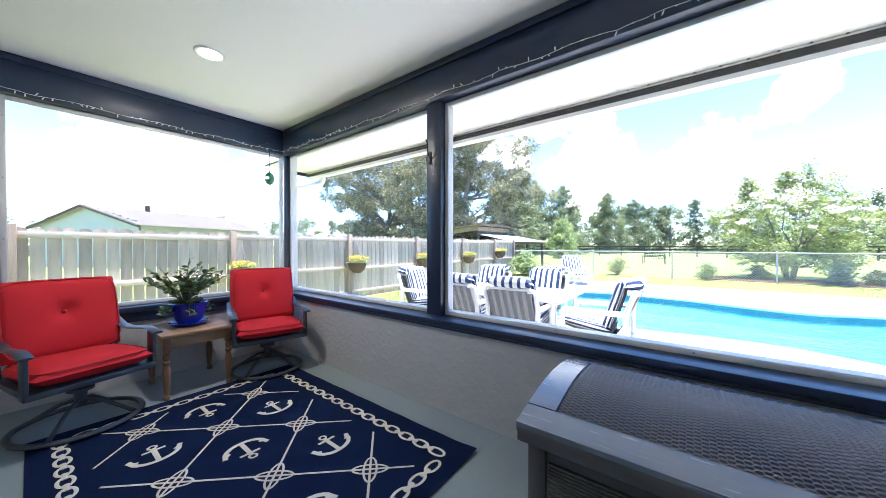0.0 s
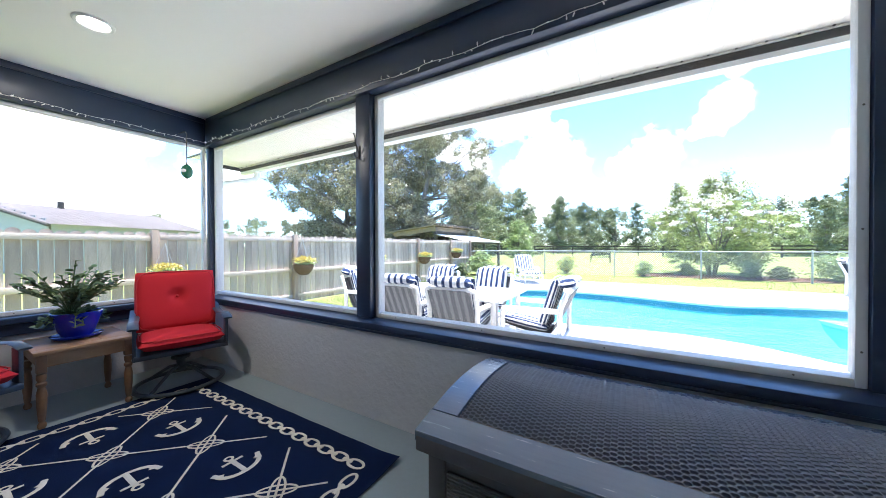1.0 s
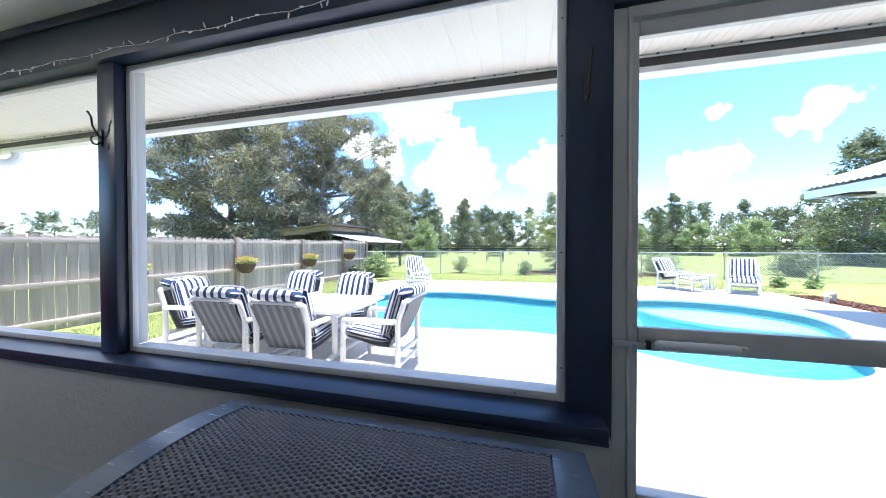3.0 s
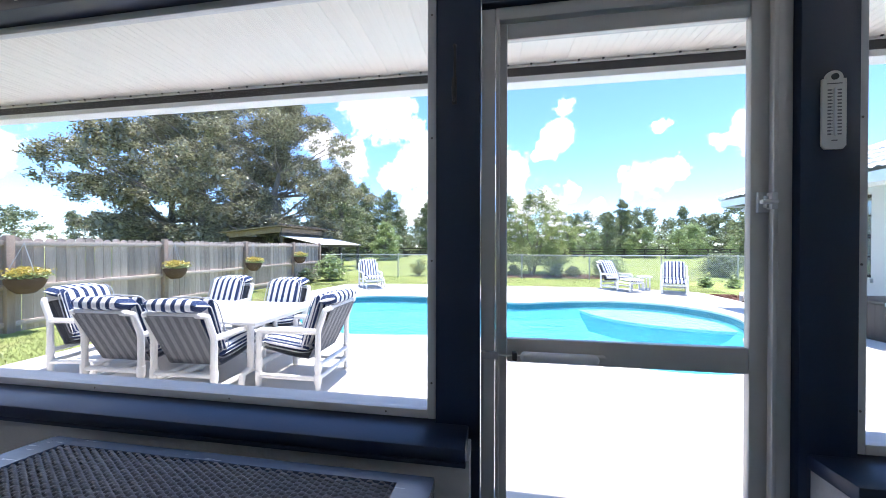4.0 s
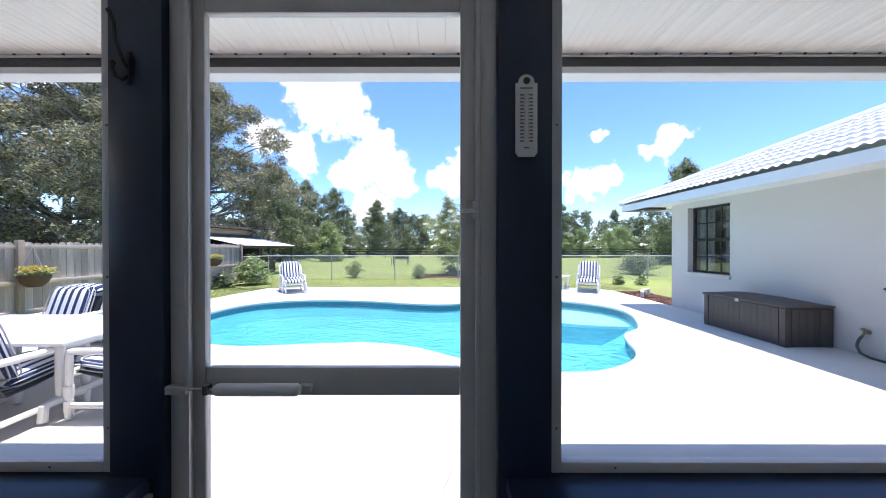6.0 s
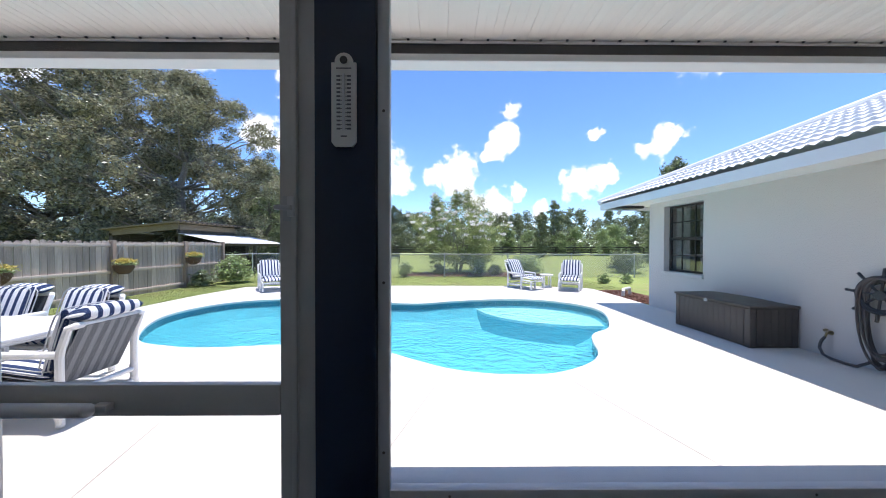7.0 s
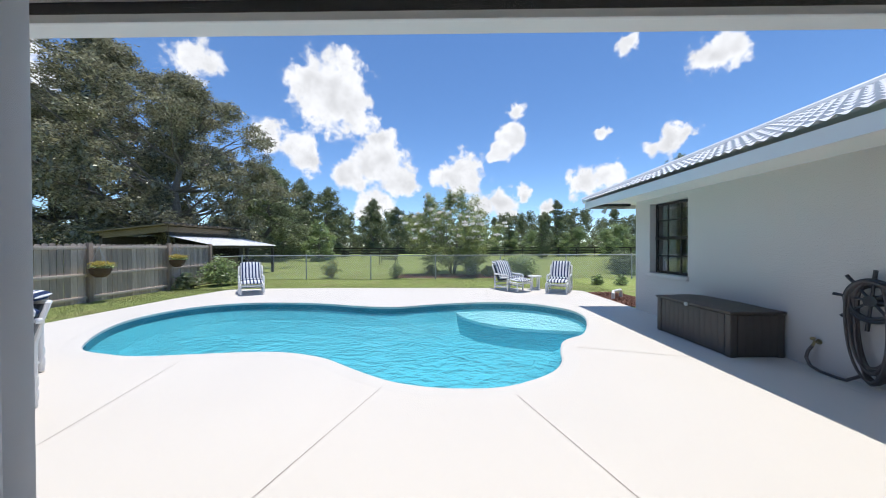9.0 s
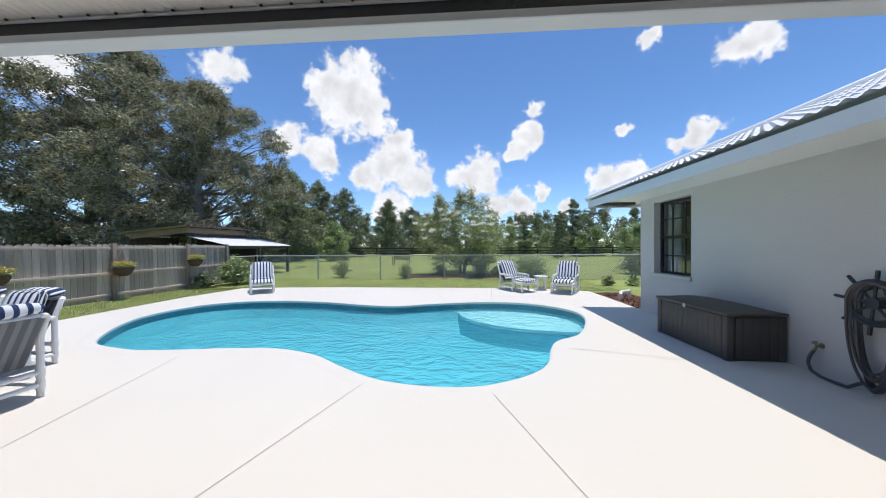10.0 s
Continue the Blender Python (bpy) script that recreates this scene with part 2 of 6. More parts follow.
WINDOW_DARK = mat("bronze_frame", (0.03, 0.028, 0.026), 0.4, 0.3, var=0.1, fine=60, bump=0.03)
BARK = mat("bark", (0.20, 0.175, 0.155), 0.95, var=0.4, scale=2, fine=12, bump=0.9, depth=0.03, stretch=(1, 1, 0.3))
LEAF_OAK = leaf_mat("oak_leaf", (0.27, 0.262, 0.17), 0.75, 0.42, 0.05)
LEAF_FAR = leaf_mat("far_leaf", (0.225, 0.26, 0.145), 0.7, 0.42, 0.04)
LEAF_LIGHT = leaf_mat("light_leaf", (0.34, 0.42, 0.19), 0.65, 0.5)
LEAF_POT = leaf_mat("pot_leaf", (0.10, 0.15, 0.06), 0.5, 0.25, 0.07)
MOSS = leaf_mat("hanging_moss", (0.26, 0.27, 0.22), 0.3, 0.3)
BLOSSOM = leaf_mat("blossom", (0.90, 0.86, 0.84), 0.1, 0.4)
YELLOW = leaf_mat("yellow_flower", (0.52, 0.42, 0.10), 0.3, 0.3)


def lawn_mat():
    m = mat("lawn", (0.26, 0.31, 0.10), 0.95, var=0.42, scale=0.3, fine=7, bump=0.8, depth=0.05, spec=0.1)
    nt = m.node_tree
    bsdf = nt.nodes["Principled BSDF"]
    tc = nt.nodes.new("ShaderNodeTexCoord")
    n = nt.nodes.new("ShaderNodeTexNoise")
    n.inputs["Scale"].default_value, n.inputs["Detail"].default_value, n.inputs["Roughness"].default_value = 0.9, 8, 0.7
    link(nt, tc.outputs["Object"], n.inputs["Vector"])
    mr = nt.nodes.new("ShaderNodeMapRange")
    mr.inputs[1].default_value, mr.inputs[2].default_value = 0.52, 0.68
    link(nt, n.outputs[0], mr.inputs[0])
    mx = nt.nodes.new("ShaderNodeMixRGB")
    link(nt, mr.outputs[0], mx.inputs[0])
    link(nt, bsdf.inputs["Base Color"].links[0].from_socket, mx.inputs[1])
    mx.inputs[2].default_value = (0.31, 0.28, 0.13, 1)
    link(nt, mx.outputs[0], bsdf.inputs["Base Color"])
    return m


LAWN = lawn_mat()


# ---- building tools ----
def block(bm, x0, x1, y0, y1, z0, z1, bevel=0.0, m=None):
    r = bmesh.ops.create_cube(bm, size=1.0)
    vs = r["verts"]
    for v in vs:
        v.co = Vector(((x0 + x1) / 2 + v.co.x * (x1 - x0), (y0 + y1) / 2 + v.co.y * (y1 - y0), (z0 + z1) / 2 + v.co.z * (z1 - z0)))
    if bevel:
        es = list({e for v in vs for e in v.link_edges})
        r = bmesh.ops.bevel(bm, geom=es, offset=bevel, segments=2, affect="EDGES", profile=0.5)
        vs = list({v for f in r["faces"] for v in f.verts} | {v for v in vs if v.is_valid})
    if m is not None:
        bmesh.ops.transform(bm, matrix=m, verts=vs)
    return vs


def tube(bm, a, b, r0, r1=None, n=10, cap=True):
    a, b = Vector(a), Vector(b)
    d = b - a
    r = bmesh.ops.create_cone(bm, cap_ends=cap, segments=n, radius1=r0, radius2=r0 if r1 is None else r1, depth=d.length)
    bmesh.ops.transform(bm, matrix=Matrix.Translation((a + b) / 2) @ d.to_track_quat("Z", "Y").to_matrix().to_4x4(), verts=r["verts"])


def ball(bm, c, r, sx=1, sy=1, sz=1, n=10):
    q = bmesh.ops.create_uvsphere(bm, u_segments=n, v_segments=max(5, n // 2 + 1), radius=r)
    bmesh.ops.transform(bm, matrix=Matrix.Translation(c) @ Matrix.Diagonal((sx, sy, sz, 1)), verts=q["verts"])


def sweep(bm, pts, r, n=8, closed=False, flat=1.0):
    """A round rod along a line of points; flat squeezes it upright."""
    pts = [Vector(p) for p in pts]
    rings, k, side = [], len(pts), None
    for i, p in enumerate(pts):
        a = pts[(i - 1) % k] if closed or i else p
        b = pts[(i + 1) % k] if closed or i < k - 1 else p
        t = (b - a).normalized()
        if side is None or flat != 1.0:
            s = t.cross(Vector((0, 0, 1)))
            side = s.normalized() if s.length > 0.05 else Vector((1, 0, 0))
        side = (side - t * side.dot(t)).normalized()
        up = side.cross(t)
        rings.append([bm.verts.new(p + (side * math.cos(w) + up * math.sin(w) * flat) * r) for w in (2 * math.pi * j / n for j in range(n))])
    for i in range(k if closed else k - 1):
        p, q = rings[i], rings[(i + 1) % k]
        for j in range(n):
            bm.faces.new((p[j], p[(j + 1) % n], q[(j + 1) % n], q[j]))
    if not closed:
        bm.faces.new(rings[0][::-1]), bm.faces.new(rings[-1])


def lathe(bm, profile, n=20, c=(0, 0, 0)):
    rings = [[bm.verts.new((c[0] + r * math.cos(2 * math.pi * j / n), c[1] + r * math.sin(2 * math.pi * j / n), c[2] + z)) for j in range(n)] for r, z in profile]
    for p, q in zip(rings, rings[1:]):
        for j in range(n):
            bm.faces.new((p[j], p[(j + 1) % n], q[(j + 1) % n], q[j]))
    bm.faces.new(rings[0][::-1]), bm.faces.new(rings[-1])


def prism(bm, outline, z0, z1):
    lo, hi = [bm.verts.new((x, y, z0)) for x, y in outline], [bm.verts.new((x, y, z1)) for x, y in outline]
    bm.faces.new(lo[::-1]), bm.faces.new(hi)
    for i in range(len(lo)):
        j = (i + 1) % len(lo)
        bm.faces.new((lo[i], lo[j], hi[j], hi[i]))


def mesh_of(name, bm, material, smooth=35):
    bmesh.ops.recalc_face_normals(bm, faces=bm.faces)
    me = bpy.data.meshes.new(name)
    bm.to_mesh(me)
    bm.free()
    me.materials.append(material)
    if smooth:
        me.shade_smooth()
        me.set_sharp_from_angle(angle=radians(smooth))
    return me


def part(name, bm, material, parent=None, label="", smooth=35):
    ob = new(name, mesh_of(name, bm, material, smooth))
    if parent is not None:
        ob.parent = parent
    return tagged(ob, label)


def piece(name, me, parent, m):
    ob = new(name, me)
    ob.parent = parent
    ob.matrix_basis = m
    return ob


def thing(name, label, category, m=None, group="", kind=""):
    ob = new(name)
    ob.empty_display_size = 0.1
    if m is not None:
        ob.matrix_basis = m
    return tagged(ob, label, category, group, kind)


def boxes(*rows, bevel=0.0):
    bm = bmesh.new()
    for r in rows:
        block(bm, *r, bevel=bevel)
    return bm


def setting(name, bm, material, label, category, smooth=35):
    return tagged(part(name, bm, material, None, "", smooth), label, category, kind="structure")


def spline(pts, per=6):
    out, n = [], len(pts)
    for i in range(n):
        p0, p1, p2, p3 = (Vector(pts[(i + k) % n]) for k in (-1, 0, 1, 2))
        for j in range(per):
            t = j / per
            out.append(0.5 * ((2 * p1) + (p2 - p0) * t + (2 * p0 - 5 * p1 + 4 * p2 - p3) * t * t + (3 * p1 - p0 - 3 * p2 + p3) * t ** 3))
    return out


def grown(loop, d):
    """The loop pushed outwards by d."""
    n, out = len(loop), []
    area = sum(loop[i].x * loop[(i + 1) % n].y - loop[(i + 1) % n].x * loop[i].y for i in range(n))
    s = 1 if area > 0 else -1
    for i in range(n):
        t = (loop[(i + 1) % n] - loop[i - 1]).normalized()
        out.append(loop[i] + Vector((t.y, -t.x)) * d * s)
    return out


def ring_wall(bm, a, za, b, zb):
    n = len(a)
    va, vb = [bm.verts.new((p.x, p.y, za)) for p in a], [bm.verts.new((p.x, p.y, zb)) for p in b]
    for i in range(n):
        j = (i + 1) % n
        bm.faces.new((va[i], va[j], vb[j], vb[i]))


# ---- ground, deck, pool ----
GROUND = -0.12


def build_ground():
    bm = bmesh.new()
    xs = [-900, -200, -60, -20, -10, -3.2, 7.4, 20, 60, 200, 900]
    ys = [-900, -200, -60, -20, -6, 2.0, 12.2, 20, 40, 80, 200, 900]
    vs = [[bm.verts.new((x, y, GROUND)) for x in xs] for y in ys]
    for j in range(len(ys) - 1):
        for i in range(len(xs) - 1):
            if xs[i] == -3.2 and ys[j] in (2.0,):
                continue
            bm.faces.new((vs[j][i], vs[j][i + 1], vs[j + 1][i + 1], vs[j + 1][i]))
    return setting("ground", bm, LAWN, "mown green lawn with dry patches", "lawn", 0)


ground = build_ground()

POOL = spline([Vector(p) for p in (
    (-1.52, 6.59), (-2.39, 7.85), (-2.52, 8.90), (-2.06, 9.76), (-1.03, 10.15), (0.47, 10.06), (1.72, 9.67), (2.56, 9.55), (3.34, 9.85), (4.64, 10.18), (5.75, 10.02),
    (6.47, 9.32), (6.56, 8.49), (6.05, 7.32), (5.56, 6.88), (5.35, 6.46), (5.19, 5.98), (4.9, 5.61), (4.43, 5.32), (4.05, 5.25), (3.6, 5.28), (3.17, 5.42),
    (2.73, 5.71), (2.17, 6.12), (1.54, 6.33), (0.93, 6.32), (-0.13, 6.18), (-0.72, 6.24))], 5)
WATER_Z = -0.11


def build_deck():
    outer = [Vector(p) for p in ((-3.8, 2.72), (8.05, 2.72), (8.06, 9.3), (8.06, 12.1), (7.4, 12.5), (5.9, 12.83), (0.1, 12.89), (-2.4, 12.77), (-3.5, 12.5), (-3.78, 10.6))]
    hole = grown(POOL, 0.2)
    from mathutils.geometry import tessellate_polygon
    flat = [p.to_3d() for p in outer] + [p.to_3d() for p in hole]
    tris = tessellate_polygon([[p.to_3d() for p in outer], [p.to_3d() for p in hole]])
    bm = bmesh.new()
    vs = [bm.verts.new(p) for p in flat]
    for t in tris:
        bm.faces.new([vs[i] for i in t])
    ring_wall(bm, outer, 0.0, outer, -0.3)
    deck = setting("pavement", bm, DECK, "cream painted concrete pool deck in full sun", "pool deck", 0)
    bm = bmesh.new()
    for (ax, ay), (bx, by) in (((4.44, 5.10), (5.23, 2.74)), ((3.11, 5.26), (2.32, 2.74)), ((0.45, 5.97), (1.19, 2.74)), ((5.6, 6.53), (7.74, 5.88)), ((7.75, 2.74), (7.75, 9.2)), ((-2.7, 8.6), (-3.78, 8.5)), ((1.0, 10.35), (0.9, 12.86)), ((4.9, 10.45), (5.1, 12.83))):
        d = Vector((by - ay, ax - bx)).normalized() * 0.004
        vs = [bm.verts.new((x, y, 0.002)) for x, y in ((ax + d.x, ay + d.y), (bx + d.x, by + d.y), (bx - d.x, by - d.y), (ax - d.x, ay - d.y))]
        bm.faces.new(vs)
    part("control_joint", bm, JOINT, deck, "thin dark control joints", 0)
    # rounded coping round the water
    bm = bmesh.new()
    prof = [(0.24, -0.004), (0.20, 0.0006), (0.03, 0.003), (0.005, -0.001), (-0.010, -0.014), (-0.010, -0.05), (0.0, -0.06)]
    loops = [[bm.verts.new((p.x, p.y, z)) for p in grown(POOL, d)] for d, z in prof]
    for a, b in zip(loops, loops[1:]):
        for i in range(len(a)):
            j = (i + 1) % len(a)
            bm.faces.new((a[i], a[j], b[j], b[i]))
    pool = thing("swimming_pool", "kidney-shaped swimming pool with clear turquoise water", "pool", kind="structure")
    part("coping", bm, COPING, pool, "pale rounded coping")
    bm = bmesh.new()
    ring_wall(bm, POOL, -0.055, POOL, -0.19)
    part("waterline_tile", bm, TILE_BLUE, pool, "dark teal tile band")
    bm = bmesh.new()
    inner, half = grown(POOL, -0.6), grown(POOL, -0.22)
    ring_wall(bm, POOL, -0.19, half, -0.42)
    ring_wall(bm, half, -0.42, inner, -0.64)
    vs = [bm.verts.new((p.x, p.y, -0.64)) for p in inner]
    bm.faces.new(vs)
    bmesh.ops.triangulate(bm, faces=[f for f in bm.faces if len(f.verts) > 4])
    part("basin", bm, PLASTER, pool, "pale blue plaster basin with painted ripple light")
    bm = bmesh.new()
    edge = [Vector(p) for p in ((3.86, 10.9), (3.90, 10.45), (3.98, 10.06), (4.15, 9.49), (4.46, 9.0), (4.85, 8.68), (5.38, 8.43), (6.11, 8.25), (7.0, 8.2), (7.0, 10.9))]
    ring_wall(bm, edge, -0.24, edge, -0.30)
    bm.faces.new([bm.verts.new((p.x, p.y, -0.24)) for p in edge])
    part("tanning_ledge", bm, SHELF, pool, "pale shallow ledge under the water")
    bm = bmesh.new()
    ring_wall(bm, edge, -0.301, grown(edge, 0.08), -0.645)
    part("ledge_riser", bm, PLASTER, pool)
    bm = bmesh.new()
    vs = [bm.verts.new((p.x, p.y, WATER_Z)) for p in POOL]
    bmesh.ops.triangulate(bm, faces=[bm.faces.new(vs)])
    water = part("water", bm, WATER, pool, "clear rippled water", 0)
    if water.data.polygons[0].normal.z < 0:
        water.data.flip_normals()


build_deck()

# ---- the screened porch ----
X0, X1, Y0, YW = -3.46, 6.4, -1.7, 2.52      # inner faces; YW: the knee wall's inner face
SILL, HEAD, CEILING = 0.70, 2.42, 2.72
setting("floor", boxes((X0 - 0.2, X1 + 0.2, Y0 - 0.2, 2.72, -0.2, 0.0)), FLOOR, "blue-grey painted concrete porch floor", "floor")
setting("ceiling", boxes((X0 - 0.2, X1 + 0.2, Y0 - 0.2, 2.70, CEILING, CEILING + 0.08)), CEIL, "smooth white painted porch ceiling", "ceiling")
# the south wall is unseen; its pale paint is there to bounce light inwards
setting("wall_south", boxes((X0 - 0.2, X1 + 0.2, Y0 - 0.2, Y0, 0.0, CEILING)), CEIL, "plain unseen house wall behind the porch, pale to bounce light", "wall")
setting("wall_east", boxes((X1, X1 + 0.2, Y0, 2.70, 0.0, CEILING)), HOUSE_WALL, "plain rendered end wall of the porch", "wall")
setting("wall_north", boxes((X0, 1.665, YW, 2.72, 0.0, SILL - 0.05), (2.76, X1, YW, 2.72, 0.0, SILL - 0.05)), STUCCO_IN, "grey textured stucco knee wall under the screens", "wall")
setting("wall_west", boxes((X0 - 0.2, X0, Y0, 2.72, 0.0, SILL - 0.05), (X0 - 0.2, X0, Y0, 0.36, SILL - 0.05, HEAD)), STUCCO_IN, "grey textured stucco knee wall at the porch's end", "wall")


def build_porch_trim():
    north = thing("trim_north", "navy painted beam, posts and sill of the screen wall", "trim", kind="structure")
    part("beam", boxes((X0 - 0.14, X1, 2.575, 2.71, HEAD, CEILING - 0.002), bevel=0.004), NAVY, north)
    part("crown_strip", boxes((X0 + 0.04, X1, 2.557, 2.573, CEILING - 0.055, CEILING - 0.003), bevel=0.003), NAVY, north)
    for a, b in ((-3.40, 1.655), (2.75, X1 - 0.01)):
        part("sill", boxes((a, b, 2.500, 2.715, SILL - 0.048, SILL), bevel=0.006), NAVY, north)
        part("sill_apron", boxes((a, b, 2.503, 2.518, SILL - 0.066, SILL - 0.049), bevel=0.003), NAVY, north)
    for a, b in ((-1.10, -0.955), (1.53, 1.697), (2.725, 2.89)):
        low = SILL + 0.002 if b < 1 else 0.002
        part("post", boxes((a, b, 2.645 if b > 1 else 2.605, 2.712, low, HEAD - 0.002), bevel=0.004), NAVY, north)
    part("corner_post", boxes((X0 - 0.1, X0 - 0.02, 2.62, 2.71, SILL, HEAD), bevel=0.004), NAVY, north)
    part("door_head", boxes((1.699, 2.723, 2.648, 2.71, 2.27, HEAD - 0.003), bevel=0.003), NAVY, north)
    west = thing("trim_west", "navy painted beam and sill of the end screen", "trim", kind="structure")
    part("beam", boxes((X0 - 0.14, X0 - 0.003, Y0, 2.572, HEAD, CEILING - 0.002), bevel=0.004), NAVY, west)
    part("crown_strip", boxes((X0, X0 + 0.016, Y0, 2.555, CEILING - 0.055, CEILING - 0.003), bevel=0.003), NAVY, west)
    part("sill", boxes((X0 - 0.16, X0 + 0.055, 0.36, 2.48, SILL - 0.045, SILL + 0.004), bevel=0.006), NAVY, west)
    part("sill_apron", boxes((X0 + 0.002, X0 + 0.022, 0.36, 2.49, SILL - 0.14, SILL - 0.05), bevel=0.003), NAVY, west)
    part("post", boxes((X0 - 0.14, X0 + 0.002, 0.37, 0.47, SILL + 0.004, HEAD - 0.002), bevel=0.004), NAVY, west)


build_porch_trim()


SCREW = mat("dull_screw", (0.16, 0.15, 0.14), 0.5, 0.5, var=0.1, bump=0)


def screen_frame(name, a, b, y, z0, z1, label, along_y=False, w=0.034, d=0.03):
    """An aluminium screen frame with its screws, in the plane y (or x, where it runs along y)."""
    ob = thing(name, label, "screen window", kind="structure")

    def at(u0, u1, v0, v1, e0, e1):
        return (e0, e1, u0, u1, v0, v1) if along_y else (u0, u1, e0, e1, v0, v1)
    for u0, u1, v0, v1 in ((a, a + w, z0, z1), (b - w, b, z0, z1), (a + w, b - w, z0, z0 + w), (a + w, b - w, z1 - w, z1)):
        part("frame_rail", boxes(at(u0, u1, v0, v1, y - d / 2, y + d / 2), bevel=0.004), ALU, ob)
    o = -1 if along_y else 1
    for u0, u1 in ((a, a + 0.018), (b - 0.018, b)):
        f0, f1 = sorted((y + o * (d / 2 + 0.001), y + o * (d / 2 + 0.060)))
        part("outer_jamb", boxes(at(u0, u1, z0 + w, z1, f0, f1), bevel=0.003), ALU, ob)
    e0, e1 = sorted((y + o * (d / 2 + 0.001), y + o * (d / 2 + 0.075)))
    part("outer_ledge", boxes(at(a, b, z0 - 0.001, z0 + w - 0.006, e0, e1), bevel=0.004), ALU, ob)
    part("insect_screen", boxes(at(a + w, b - w, z0 + w, z1 - w, y - o * 0.0095, y - o * 0.009)), SCREEN, ob, "fine grey insect screen", 0)
    bm = bmesh.new()
    ball(bm, (0, 0, 0), 0.0042, 1, 0.4, 1, 8) if not along_y else ball(bm, (0, 0, 0), 0.0042, 0.4, 1, 1, 8)
    me = mesh_of("screw", bm, SCREW)
    for k in range(4):
        u, v = a + w / 2, z0 + 0.14 + k * (z1 - z0 - 0.30) / 3
        for uu, vv in ((u, v), (b - w / 2, v), (a + 0.2 + k * (b - a - 0.4) / 3, z0 + w / 2)):
            s = 1 if along_y else -1
            piece("screw", me, ob, Matrix.Translation((y + s * d / 2, uu, vv) if along_y else (uu, y + s * d / 2, vv)))
    return ob


screen_frame("window_1", X0 - 0.01, -1.102, 2.675, SILL + 0.003, HEAD - 0.003, "screened opening in a white aluminium frame")
screen_frame("window_2", -0.953, 1.528, 2.675, SILL + 0.003, HEAD - 0.003, "wide screened opening in a white aluminium frame")
screen_frame("window_3", 2.892, 6.38, 2.675, SILL + 0.003, HEAD - 0.003, "wide screened opening in a white aluminium frame")
screen_frame("window_4", 0.472, 2.60, X0 - 0.08, SILL + 0.007, HEAD - 0.003, "end screened opening in a white aluminium frame", True)


def build_door():
    jamb = thing("trim_door", "grey aluminium jambs round the screen door", "door frame", kind="structure")
    for a, b in ((1.699, 1.752), (2.673, 2.723)):
        part("jamb", boxes((a, b, 2.668, 2.72, 0.0, 2.262), bevel=0.004), DOOR_ALU, jamb)
    part("jamb", boxes((1.752, 2.673, 2.668, 2.72, 2.217, 2.264), bevel=0.004), DOOR_ALU, jamb)
    for a, b in ((1.753, 1.768), (2.657, 2.672)):
        part("door_stop", boxes((a, b, 2.655, 2.669, 0.0, 2.215), bevel=0.003), DOOR_ALU, jamb)
    door = thing("door_1", "closed grey aluminium screen door with a middle rail", "screen door", kind="structure")
    y0, y1 = 2.685, 2.712
    part("stile", boxes((1.756, 1.797, y0, y1, 0.02, 2.212), bevel=0.005), DOOR_ALU, door)
    part("stile", boxes((2.611, 2.668, y0, y1, 0.02, 2.212), bevel=0.005), DOOR_ALU, door)
    for z0, z1 in ((2.152, 2.212), (0.932, 1.022), (0.02, 0.36)):
        part("rail", boxes((1.798, 2.610, y0, y1, z0, z1), bevel=0.005), DOOR_ALU, door)
    for z0, z1 in ((1.022, 2.152), (0.36, 0.932)):
        part("insect_screen", boxes((1.798, 2.610, 2.700, 2.7005, z0, z1)), SCREEN, door, "fine grey insect screen", 0)
    closer = thing("door_closer", "pneumatic door closer of grey metal on the middle rail", "door closer")
    bm = bmesh.new()
    tube(bm, (1.862, 2.655, 0.965), (2.10, 2.655, 0.965), 0.019, n=16)
    ball(bm, (1.862, 2.655, 0.965), 0.019)
    ball(bm, (2.10, 2.655, 0.965), 0.019)
    part("cylinder", bm, ALU, closer)
    bm = bmesh.new()
    tube(bm, (1.70, 2.657, 0.965), (1.862, 2.657, 0.965), 0.005, n=8)
    part("rod", bm, GALV, closer)
    part("bracket", boxes((1.70, 1.765, 2.645, 2.667, 0.952, 0.978), bevel=0.003), GALV, closer)
    part("bracket", boxes((2.105, 2.145, 2.66, 2.686, 0.955, 0.975), bevel=0.003), DOOR_ALU, closer)
    part("bracket", boxes((1.815, 1.832, 2.645, 2.669, 0.95, 0.98), bevel=0.003), DARK_TRIM, closer)
    latch = thing("door_latch", "small metal latch on the door's edge", "latch")
    part("plate", boxes((2.625, 2.66, 2.672, 2.684, 1.485, 1.555), bevel=0.003), GALV, latch)
    part("lever", boxes((2.616, 2.664, 2.640, 2.656, 1.512, 1.526), bevel=0.004), ALU, latch)
    part("keeper", boxes((2.648, 2.668, 2.650, 2.671, 1.495, 1.55), bevel=0.003), ALU, latch)
    part("spring", boxes((2.64, 2.65, 2.66, 2.673, 1.50, 1.54), bevel=0.002), GALV, latch)


build_door()


